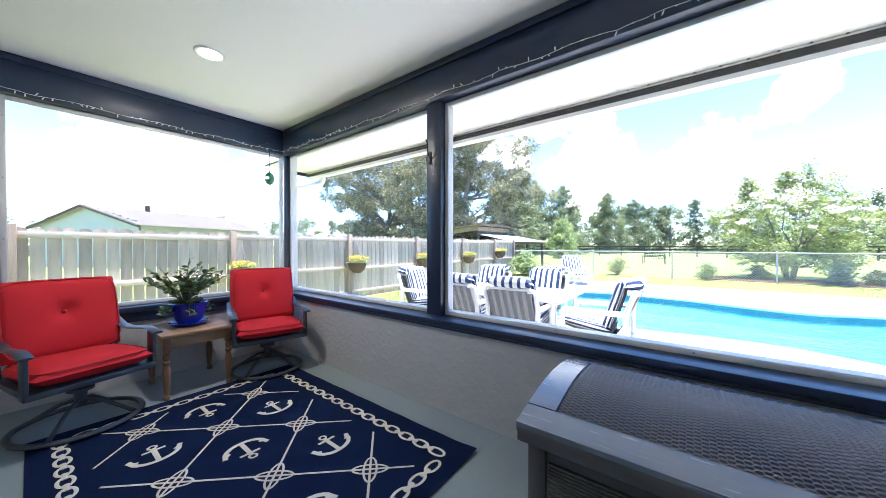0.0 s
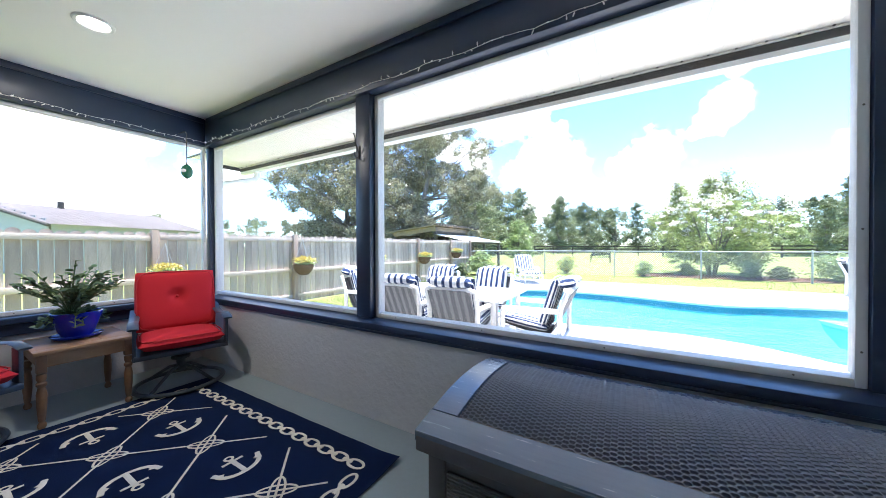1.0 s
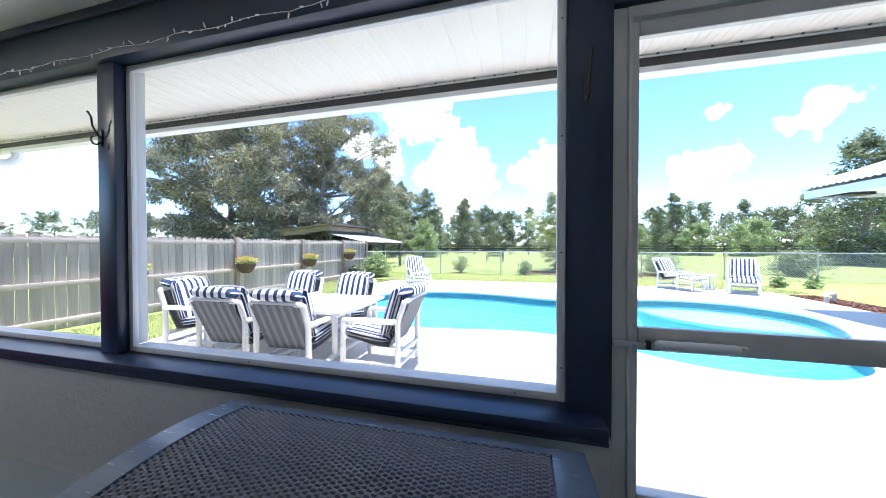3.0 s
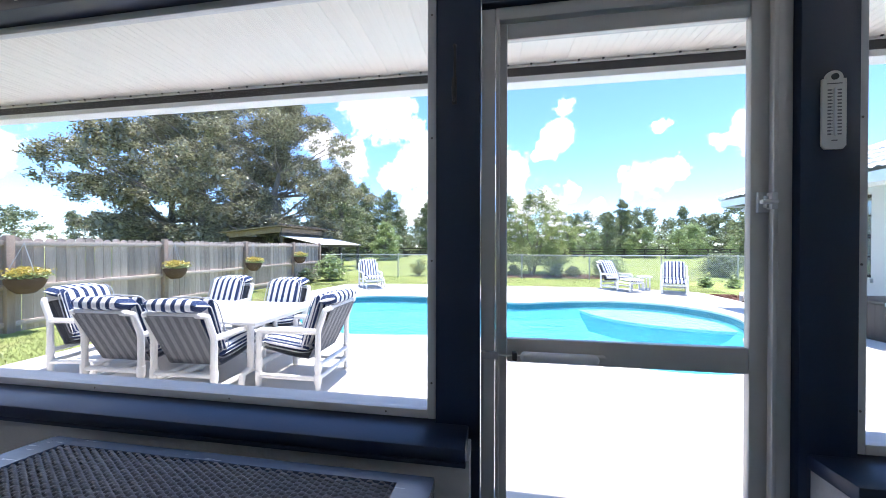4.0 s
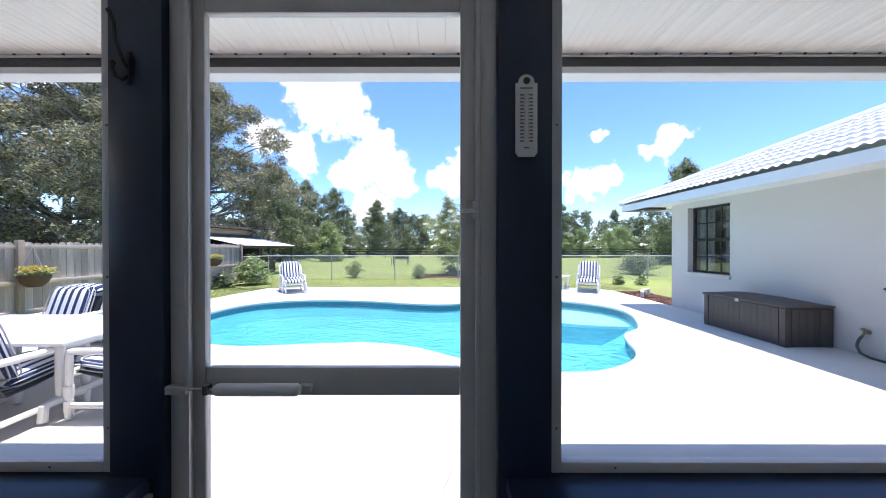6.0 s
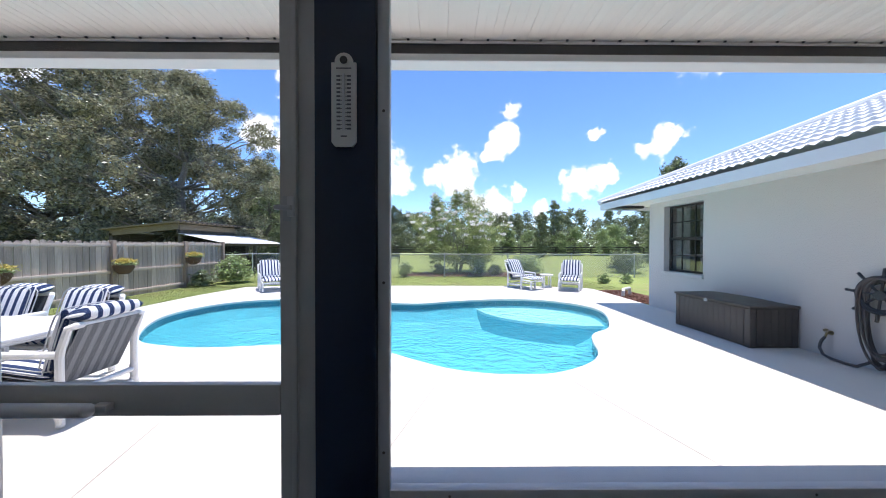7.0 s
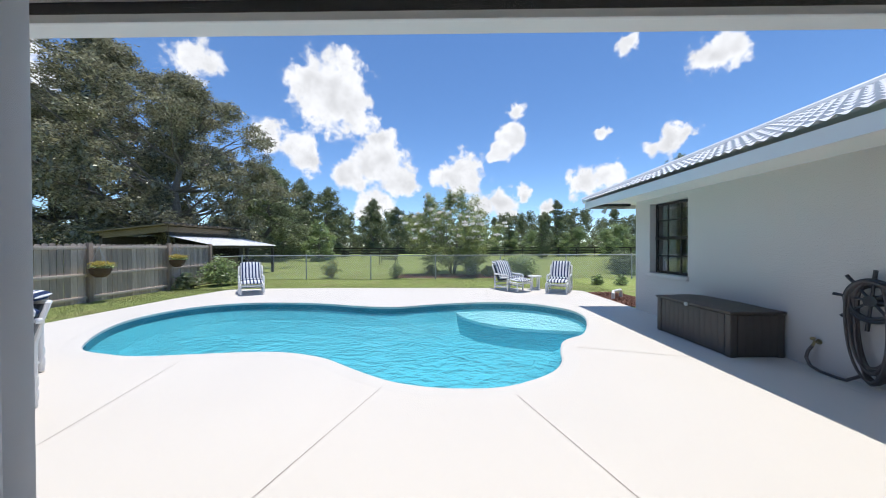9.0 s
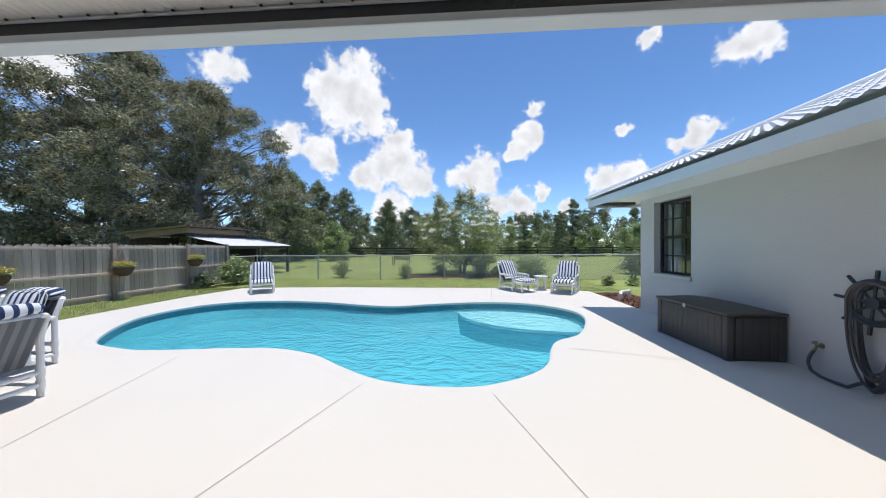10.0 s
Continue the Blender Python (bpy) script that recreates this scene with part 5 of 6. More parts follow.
def porch_box():
    ob = thing("deck_box", "dark espresso resin storage box with a woven domed lid", "storage box")
    x0, x1, y0, y1 = 0.10, 1.56, 1.74, 2.44
    body = part("body", boxes((x0 + 0.03, x1 - 0.03, y0 + 0.03, y1 - 0.02, 0.0, 0.53), bevel=0.012), BOX_DARK, ob)
    for x in (x0 + 0.022, x1 - 0.092):
        part("corner_post", boxes((x, x + 0.07, y0 + 0.018, y0 + 0.075, 0.0, 0.535), bevel=0.008), BOX_DARK, body)
    bm = bmesh.new()
    block(bm, x0 + 0.10, x1 - 0.10, y0 + 0.022, y0 + 0.03, 0.06, 0.47, bevel=0.003)
    part("front_panel", bm, WICKER, body, "woven front panel")
    part("side_panel", boxes((x0 + 0.022, x0 + 0.03, y0 + 0.10, y1 - 0.10, 0.06, 0.47), bevel=0.003), WICKER, body, "woven side panel")
    # lid: arched from front to back

    def arch(v):
        return 0.598 + 0.062 * math.sin(math.pi * min(1.0, 0.06 + v * 0.78)) + 0.012 * v

    def slab(u0, u1, v0, v1, lift, thick, n=10):
        bm = bmesh.new()
        rows = []
        for k in range(n + 1):
            v = v0 + (v1 - v0) * k / n
            y, z = y0 + v * (y1 - y0), arch(v) + lift
            rows.append([bm.verts.new(p) for p in ((u0, y, z), (u1, y, z), (u1, y, z - thick), (u0, y, z - thick))])
        for a, b in zip(rows, rows[1:]):
            for i in range(4):
                bm.faces.new((a[i], a[(i + 1) % 4], b[(i + 1) % 4], b[i]))
        bm.faces.new(rows[0]), bm.faces.new(rows[-1][::-1])
        bmesh.ops.bevel(bm, geom=[e for e in bm.edges if e.calc_face_angle(0) > 0.9], offset=0.005, segments=2, affect="EDGES")
        return bm
    lid = part("lid", slab(x0, x1, 0.0, 1.0, -0.011, 0.072), BOX_DARK, ob, "domed lid")
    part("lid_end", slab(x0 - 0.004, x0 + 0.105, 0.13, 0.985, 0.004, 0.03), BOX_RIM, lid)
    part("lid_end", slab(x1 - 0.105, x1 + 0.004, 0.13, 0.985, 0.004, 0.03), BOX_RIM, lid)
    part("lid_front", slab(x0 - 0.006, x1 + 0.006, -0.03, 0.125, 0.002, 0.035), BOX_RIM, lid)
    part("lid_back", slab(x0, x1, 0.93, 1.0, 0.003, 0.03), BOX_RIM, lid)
    part("lid_skirt", boxes((x0 - 0.004, x1 + 0.004, y0 - 0.022, y0 - 0.004, 0.535, 0.592), bevel=0.006), BOX_DARK, lid)
    # woven strands over the lid: long flat weavers that dip under the stakes in turn
    vs, fs = [], []
    ua, ub = x0 + 0.112, x1 - 0.112
    rows, per = 60, 0.038
    cols = int((ub - ua) / per * 6)
    for r in range(rows):
        v = 0.135 + (0.925 - 0.135) * (r + 0.5) / rows
        half = 0.0040
        base = len(vs)
        for c in range(cols + 1):
            x = ua + (ub - ua) * c / cols
            w = (0.0052 if r % 2 else 0.0032) * math.tanh(2.2 * math.cos(2 * math.pi * (x - ua) / per + (math.pi if r % 2 else 0)))
            y, z = y0 + v * (y1 - y0), arch(v) + 0.0005 + w
            vs.extend([(x, y - half, z - 0.0015), (x, y, z + 0.0012), (x, y + half, z - 0.0015)])
        for c in range(cols):
            q = base + 3 * c
            fs.append((q, q + 3, q + 4, q + 1)), fs.append((q + 1, q + 4, q + 5, q + 2))
    me = bpy.data.meshes.new("weave")
    me.from_pydata(vs, [], fs)
    me.materials.append(WEAVE)
    me.shade_smooth()
    wv = new("weave", me)
    wv.parent = lid
    tagged(wv, "grey-brown woven resin strands", kind="stuff")


def weave_mat(name, col):
    m = mat(name, col, 0.36, var=0.25, scale=3, fine=60, bump=0.2, depth=0.002, island=0.15)
    return m


def wicker_mat():
    m = mat("moulded_wicker", (0.045, 0.038, 0.036), 0.45, var=0.15, scale=4, fine=60, bump=0)
    nt = m.node_tree
    tc, wv = nt.nodes.new("ShaderNodeTexCoord"), nt.nodes.new("ShaderNodeTexWave")
    wv.bands_direction = "Z"
    wv.inputs["Scale"].default_value, wv.inputs["Distortion"].default_value, wv.inputs["Detail"].default_value = 24, 2.5, 2
    bn = nt.nodes.new("ShaderNodeBump")
    bn.inputs["Strength"].default_value, bn.inputs["Distance"].default_value = 0.8, 0.006
    link(nt, tc.outputs["Object"], wv.inputs["Vector"]), link(nt, wv.outputs["Fac"], bn.inputs["Height"])
    link(nt, bn.outputs[0], nt.nodes["Principled BSDF"].inputs["Normal"])
    return m


WEAVE, WICKER = weave_mat("woven_resin", (0.15, 0.148, 0.155)), wicker_mat()
porch_box()


def ceiling_light():
    c = (-2.27, 1.45, CEILING)
    ob = thing("ceiling_light", "round white recessed ceiling light, switched on", "ceiling light", Matrix.Translation(c))
    bm = bmesh.new()
    n = 32
    prof = [(0.10, 0.0), (0.10, -0.006), (0.092, -0.012), (0.078, -0.010), (0.070, -0.002)]
    rings = [[bm.verts.new((r * math.cos(2 * math.pi * j / n), r * math.sin(2 * math.pi * j / n), z)) for j in range(n)] for r, z in prof]
    for a, b in zip(rings, rings[1:]):
        for j in range(n):
            bm.faces.new((a[j], a[(j + 1) % n], b[(j + 1) % n], b[j]))
    part("trim_ring", bm, WHITE, ob)
    bm = bmesh.new()
    bmesh.ops.create_circle(bm, cap_ends=True, segments=28, radius=0.071, matrix=Matrix.Translation((0, 0, -0.003)))
    part("diffuser", bm, LAMP_GLOW, ob, "glowing diffuser", 0)
    lamp = new("ceiling_lamp", bpy.data.lights.new("ceiling_lamp", "AREA"))
    lamp.data.shape, lamp.data.size, lamp.data.energy, lamp.data.color = "DISK", 0.14, 6.5, (1.0, 0.93, 0.82)
    lamp.matrix_world = Matrix.Translation((c[0], c[1], c[2] - 0.016))


ceiling_light()


def string_lights():
    rng = np.random.default_rng(9)
    ob = thing("string_lights", "white mini string lights pinned along the navy beams", "string lights")
    bm = bmesh.new()
    ball(bm, (0, 0, 0.016), 0.0042, 1, 1, 3.2, 6)
    bulb = mesh_of("bulb", bm, BULB)

    def run(a, b, n, out):
        pts = []
        for k in range(n + 1):
            p = Vector(a).lerp(Vector(b), k / n)
            p += out * 0.006 + Vector((0, 0, 0.007 * math.sin(k * 0.55) + rng.uniform(-0.004, 0.004)))
            pts.append(p)
        b2 = bmesh.new()
        sweep(b2, pts, 0.0017, 5)
        part("cable", b2, BULB, ob, "thin white cable")
        for k, p in enumerate(pts):
            if k % 2 == 0 or rng.uniform() < 0.35:
                m = Matrix.Translation(p) @ pose(0, 0, 0, rng.uniform(-60, 60) + (180 if rng.uniform() < 0.5 else 0), rng.uniform(-50, 50), 0)
                piece("bulb", bulb, ob, m)
    run((-3.40, 2.568, HEAD + 0.028), (2.9, 2.568, HEAD + 0.03), 150, Vector((0, -1, 0)))
    run((X0 + 0.008, 2.55, HEAD + 0.025), (X0 + 0.008, 0.1, HEAD + 0.03), 54, Vector((1, 0, 0)))


string_lights()


def ornament():
    p = Vector((-3.27, 2.32, 2.05))
    ob = thing("hanging_ornament", "green glazed egg-shaped ornament hanging on a black cord", "ornament", Matrix.Translation(p))
    bm = bmesh.new()
    ball(bm, (0, 0, 0), 0.052, 1, 1, 1.4, 18)
    part("body", bm, GREEN_GLASS, ob)
    bm = bmesh.new()
    ball(bm, (0.018, -0.027, 0.0), 0.030, 1, 1, 0.8, 12)
    part("pale_patch", bm, WHITE, ob)
    bm = bmesh.new()
    sweep(bm, [(0, 0, 0.06), (0, 0, 0.10), (0.004, 0, 0.115), (0, 0, 0.13), (0, 0, 0.40), (-0.04, 0, 0.43), (X0 - p.x - 0.004, 0, 0.43)], 0.004, 6)
    part("cord", bm, DARK_TRIM, ob)
    bm = bmesh.new()
    ball(bm, (0, 0, 0.072), 0.012, n=8)
    part("bead", bm, DARK_TRIM, ob)
    bm = bmesh.new()
    ball(bm, (0, 0, -0.066), 0.012, n=8)
    sweep(bm, [(0, 0, -0.07), (0.006, 0, -0.10)], 0.003, 5)
    part("bead", bm, DARK_TRIM, ob)


ornament()


def wall_hook(name, x, y, z, flip=1):
    ob = thing(name, "black iron coat hook screwed to the navy post", "hook", Matrix.Translation((x, y, z)))
    part("plate", boxes((-0.009, 0.009, -0.006, 0.0, -0.05, 0.05), bevel=0.002), DARK_TRIM, ob)
    bm = bmesh.new()
    sweep(bm, [(0, -0.004, 0.0), (flip * 0.004, -0.02, 0.01), (flip * 0.006, -0.045, 0.06), (flip * 0.008, -0.05, 0.105), (flip * 0.008, -0.062, 0.125)], 0.005, 6)
    ball(bm, (flip * 0.008, -0.064, 0.128), 0.007, n=8)
    part("upper_hook", bm, DARK_TRIM, ob)
    bm = bmesh.new()
    sweep(bm, [(0, -0.004, -0.025), (0, -0.02, -0.045), (0, -0.038, -0.045), (0, -0.048, -0.025), (0, -0.046, -0.01)], 0.005, 6)
    ball(bm, (0, -0.046, -0.008), 0.007, n=8)
    part("lower_hook", bm, DARK_TRIM, ob)


wall_hook("coat_hook", 1.60, 2.641, 1.95)
wall_hook("coat_hook", -1.06, 2.603, 1.98)


def thermometer():
    ob = thing("thermometer", "white metal wall thermometer on the navy post", "thermometer", Matrix.Translation((2.808, 2.641, 1.797)))
    w, h = 0.033, 0.105
    bm = bmesh.new()
    outline = [(-w, -h), (-0.024, -h - 0.012), (0.024, -h - 0.012), (w, -h), (w, h), (0.024, h)]
    outline += [(0.024 * math.cos(a), h + 0.022 * math.sin(a) + 0.004) for a in (radians(q) for q in range(10, 171, 20))] + [(-0.024, h), (-w, h)]
    lo, hi = [bm.verts.new((x, 0.0, z)) for x, z in outline], [bm.verts.new((x, -0.006, z)) for x, z in outline]
    bm.faces.new(lo), bm.faces.new(hi[::-1])
    for i in range(len(lo)):
        j = (i + 1) % len(lo)
        bm.faces.new((lo[i], lo[j], hi[j], hi[i]))
    part("plate", bm, RUBBER_WHITE, ob)
    bm = bmesh.new()
    tube(bm, (0, -0.0062, h + 0.006), (0, -0.009, h + 0.006), 0.010, n=14)
    part("hanging_hole", bm, DARK_TRIM, ob)
    part("glass_tube", boxes((-0.003, 0.003, -0.011, -0.0064, -0.075, 0.075), bevel=0.0015), BULB, ob)
    bm = bmesh.new()
    for k in range(14):
        z = -0.07 + k * 0.0107
        for s in (-1, 1):
            block(bm, s * 0.014 - 0.005, s * 0.014 + 0.005, -0.0072, -0.0062, z - 0.0022, z + 0.0022)
            block(bm, s * 0.0065 - 0.002, s * 0.0065 + 0.002, -0.0072, -0.0062, z - 0.0006, z + 0.0006)
    block(bm, -0.02, 0.02, -0.0072, -0.0062, 0.088, 0.091)
    block(bm, -0.008, 0.008, -0.0072, -0.0062, -0.092, -0.088)
    tagged(part("printed_scale", bm, INK, ob, "fine grey scale marks", 0), kind="stuff")


thermometer()


# ---- garden furniture ----
def rod(ob, name, pts, r=0.027, n=10):
    bm = bmesh.new()
    sweep(bm, pts, r, n)
    return part(name, bm, PVC, ob)


def slab_between(bm, w, p, q, thick, side):
    """A stuffed slab of width w from p to q (points in the y-z plane), thickened to the side."""
    d = Vector((0, q[0] - p[0], q[1] - p[1]))
    m = Matrix.Translation((0, (p[0] + q[0]) / 2, (p[1] + q[1]) / 2)) @ Matrix((Vector((1, 0, 0)), d.normalized(), Vector((1, 0, 0)).cross(d.normalized()))).transposed().to_4x4()
    m = m @ Matrix.Translation((0, 0, side * thick / 2))
    pillow(bm, w, d.length, thick, m, 0.008, 12)
    return m


def pvc_chair(name, label, group, lounge=False):
    """White pipe chair with sling and striped cushions, facing +y."""
    ob = thing(name, label, "chair", group=group)
    W = 0.295 if not lounge else 0.32
    yr, yf = -0.31, 0.31
    arm = 0.56 if not lounge else 0.50
    top = (-0.40, 0.83) if not lounge else (-0.47, 0.84)
    bend = (-0.30, 0.30)
    for s in (-1, 1):
        rod(ob, "rear_leg", [(s * W, yr, 0.03), (s * W, yr, arm - 0.02), (s * W, yr - 0.01, arm + 0.04), (s * W, (yr + top[0]) / 2, (arm + 0.04 + top[1]) / 2 - 0.02), (s * W, top[0] + 0.02, top[1] - 0.06), (s * (W - 0.03), top[0] - 0.01, top[1] - 0.045), (s * (W - 0.07), top[0] - 0.01, top[1] - 0.045)])
        rod(ob, "front_leg", [(s * W, yf, 0.03), (s * W, yf, arm - 0.03), (s * W, yf - 0.015, arm - 0.005), (s * W, yf - 0.05, arm)])
        rod(ob, "armrest", [(s * W, yf - 0.03, arm), (s * W, yr + 0.0, arm + 0.005)], 0.029)
        rod(ob, "side_rail", [(s * W, yf, 0.12), (s * W, yr, 0.12)], 0.024)
        for y in (yr, yf):
            for z in (0.12, 0.24):
                bm = bmesh.new()
                tube(bm, (s * W, y, z - 0.045), (s * W, y, z + 0.045), 0.033, n=12)
                part("pipe_joint", bm, PVC, ob)
            bm = bmesh.new()
            ball(bm, (s * W, y, 0.022), 0.03, 1, 1, 0.72, 10)
            part("foot", bm, RUBBER_WHITE, ob)
    rod(ob, "cross_rail", [(-W, yr, 0.24), (W, yr, 0.24)], 0.024)
    rod(ob, "cross_rail", [(-W, yf, 0.365), (W, yf, 0.365)], 0.024)
    rod(ob, "cross_rail", [(-W, yr, 0.12), (W, yr, 0.12)], 0.022)
    rod(ob, "top_rail", [(-W + 0.06, top[0] - 0.01, top[1] - 0.045), (W - 0.06, top[0] - 0.01, top[1] - 0.045)], 0.022)
    bm = bmesh.new()
    w = W - 0.035
    line = [(yf, 0.385), (0.0, 0.315), (yr + 0.12, 0.295), (yr + 0.075, 0.38), (top[0] - 0.03, top[1] - 0.045)]
    a, b = [], []
    for y, z in line:
        a.append([bm.verts.new((-w, y, z)), bm.verts.new((w, y, z))])
        b.append([bm.verts.new((-w, y - 0.003, z - 0.005)), bm.verts.new((w, y - 0.003, z - 0.005))])
    for i in range(len(line) - 1):
        bm.faces.new((a[i][0], a[i][1], a[i + 1][1], a[i + 1][0])), bm.faces.new((b[i][0], b[i][1], b[i + 1][1], b[i + 1][0]))
    part("sling", bm, SLING, ob, "dark grey mesh sling with show-through light painted as stripes", 0)
    for name2, p, q, th in (("seat_cushion", (0.34, 0.395), (-0.17, 0.325), 0.09), ("back_cushion", (-0.15, 0.36), (top[0] + (0.085 if not lounge else 0.03), top[1] + 0.06), 0.095)):
        bm = bmesh.new()
        m = slab_between(bm, 2 * w - 0.01, p, q, th, -1)
        c = part(name2, bm, STRIPE, ob, "navy and white striped cushion", 60)
        bm = bmesh.new()
        L = math.hypot(q[0] - p[0], q[1] - p[1])
        sweep(bm, rim_points(2 * w - 0.02, L - 0.01, m, 28, 0.035), 0.006, 5, True)
        sweep(bm, rim_points(2 * w - 0.02, L - 0.01, m, 28, -0.035), 0.006, 5, True)
        part("welt", bm, WELT, c)
    # the cushion's cap folded over the top rail
    bm = bmesh.new()
    pillow(bm, 2 * w - 0.01, 0.17, 0.10, pose(0, top[0] + (0.025 if not lounge else -0.015), top[1] + 0.03, -12, 0, 0), 0.012, 12)
    part("headrest", bm, STRIPE, ob, "navy and white striped headrest", 60)
    if lounge:
        for s in (-1, 1):
            rod(ob, "footrest_leg", [(s * 0.29, 0.72, 0.03), (s * 0.29, 0.72, 0.26), (s * 0.29, 0.70, 0.29), (s * 0.29, 0.36, 0.30)], 0.024)
        rod(ob, "footrest_bar", [(-0.29, 0.72, 0.28), (0.29, 0.72, 0.28)], 0.024)
        bm = bmesh.new()
        pillow(bm, 2 * w - 0.01, 0.44, 0.08, pose(0, 0.54, 0.375, -4, 0, 0), 0.008, 12)
        part("footrest_cushion", bm, STRIPE, ob, "navy and white striped footrest cushion", 60)
    return ob


DIN = "chairs round the garden table"
dining = pvc_chair("garden_chair", "white pipe garden chair with navy striped cushions", DIN)
dining.matrix_basis = pose(-0.95, 4.19, 0, 0, 0, 2)
for x, y, w in ((-1.70, 4.19, 2), (-0.18, 4.53, 90), (-1.17, 5.34, 177), (-2.18, 5.46, 180), (-2.72, 4.56, -82)):
    copy_thing(dining, pose(x, y, 0, 0, 0, w))

lounger = pvc_chair("lounge_chair", "white pipe lounge chair with striped cushions by the pool", "lounge chairs by the pool", True)
lounger.matrix_basis = pose(-2.35, 11.90, 0, 0, 0, -146)
copy_thing(lounger, pose(5.80, 12.42, 0, 0, 0, -150))
copy_thing(lounger, pose(7.33, 12.08, 0, 0, 0, 153))


def garden_table():
    ob = thing("garden_table", "white pipe garden table with a plain white top", "table", pose(-1.48, 4.755, 0, 0, 0, 0))
    part("tabletop", boxes((-0.97, 0.97, -0.545, 0.545, 0.603, 0.635), bevel=0.008), PVC, ob)
    for s in (-1, 1):
        for t in (-1, 1):
            rod(ob, "leg", [(s * 0.86, t * 0.47, 0.16), (s * 0.86, t * 0.47, 0.602)], 0.032)
            rod(ob, "foot", [(s * 0.86, t * 0.47, 0.16), (s * 0.86, t * 0.52, 0.15), (s * 0.86, t * 0.58, 0.14), (s * 0.86, t * 0.59, 0.02)], 0.032)
        rod(ob, "end_rail", [(s * 0.86, -0.47, 0.16), (s * 0.86, 0.47, 0.16)], 0.028)
        rod(ob, "top_rail", [(s * 0.86, -0.47, 0.575), (s * 0.86, 0.47, 0.575)], 0.026)
    rod(ob, "stretcher", [(-0.86, 0, 0.16), (0.86, 0, 0.16)], 0.028)


garden_table()


def pool_table():
    ob = thing("side_table", "small round white side table between two lounge chairs", "table", pose(6.66, 12.45, 0))
    bm = bmesh.new()
    lathe(bm, [(0.21, 0.41), (0.22, 0.425), (0.22, 0.44), (0.21, 0.45)], 24)
    part("tabletop", bm, PVC, ob)
    for k in range(4):
        a = math.pi / 4 + k * math.pi / 2
        rod(ob, "leg", [(0.15 * math.cos(a), 0.15 * math.sin(a), 0.0), (0.15 * math.cos(a), 0.15 * math.sin(a), 0.41)], 0.024)
    rod(ob, "ring", [(0.15 * math.cos(a), 0.15 * math.sin(a), 0.05) for a in (2 * math.pi * k / 16 for k in range(17))], 0.014, 6)


pool_table()


BOX_WORN = mat("weathered_brown_resin", (0.078, 0.064, 0.053), 0.55, var=0.35, scale=3, fine=30, bump=0.2, depth=0.003)


def wall_box():
    ob = thing("deck_box", "large dark brown resin deck box against the house wall", "storage box")
    x0, x1, y0, y1, h = 7.34, 8.02, 6.10, 7.48, 0.60
    body = part("body", boxes((x0 + 0.02, x1, y0 + 0.02, y1 - 0.02, 0.0, h - 0.05), bevel=0.012), BOX_WORN, ob)
    n = 12
    for k in range(n):
        a = y0 + 0.10 + (y1 - y0 - 0.20) * k / n
        part("plank", boxes((x0 + 0.006, x0 + 0.018, a + 0.0012, a + (y1 - y0 - 0.20) / n - 0.0012, 0.03, h - 0.065), bevel=0.001), BOX_WORN, body)
    for k in range(5):
        a = x0 + 0.10 + (x1 - x0 - 0.18) * k / 5
        part("plank", boxes((a + 0.0012, a + (x1 - x0 - 0.18) / 5 - 0.0012, y0 + 0.006, y0 + 0.018, 0.03, h - 0.065), bevel=0.003), BOX_WORN, body)
    for x, y in ((x0, y0), (x0, y1 - 0.09), (x1 - 0.085, y0)):
        part("corner_post", boxes((x, x + 0.085, y, y + 0.09, 0.0, h - 0.055), bevel=0.01), BOX_WORN, body)
    bm = bmesh.new()
    block(bm, x0 - 0.02, x1 + 0.005, y0 - 0.02, y1 + 0.02, h - 0.048, h - 0.012, bevel=0.01)
    # the lid's crown: flat in the middle, falling to all four edges
    n = 10
    hi = [[bm.verts.new((x0 - 0.005 + (x1 - x0) * i / n, y0 + (y1 - y0) * j / n, h - 0.013 + 0.062 * min(1.0, 3.2 * min(j, n - j) / n) ** 0.6 * min(1.0, 2.6 * min(i, n - i) / n) ** 0.7)) for i in range(n + 1)] for j in range(n + 1)]
    for j in range(n):
        for i in range(n):
            bm.faces.new((hi[j][i], hi[j][i + 1], hi[j + 1][i + 1], hi[j + 1][i]))
    part("lid", bm, BOX_WORN, ob, "shallow moulded lid")
    part("latch", boxes((x0 - 0.03, x0 - 0.015, 6.78, 6.84, h - 0.07, h - 0.02), bevel=0.004), GALV, ob)


wall_box()


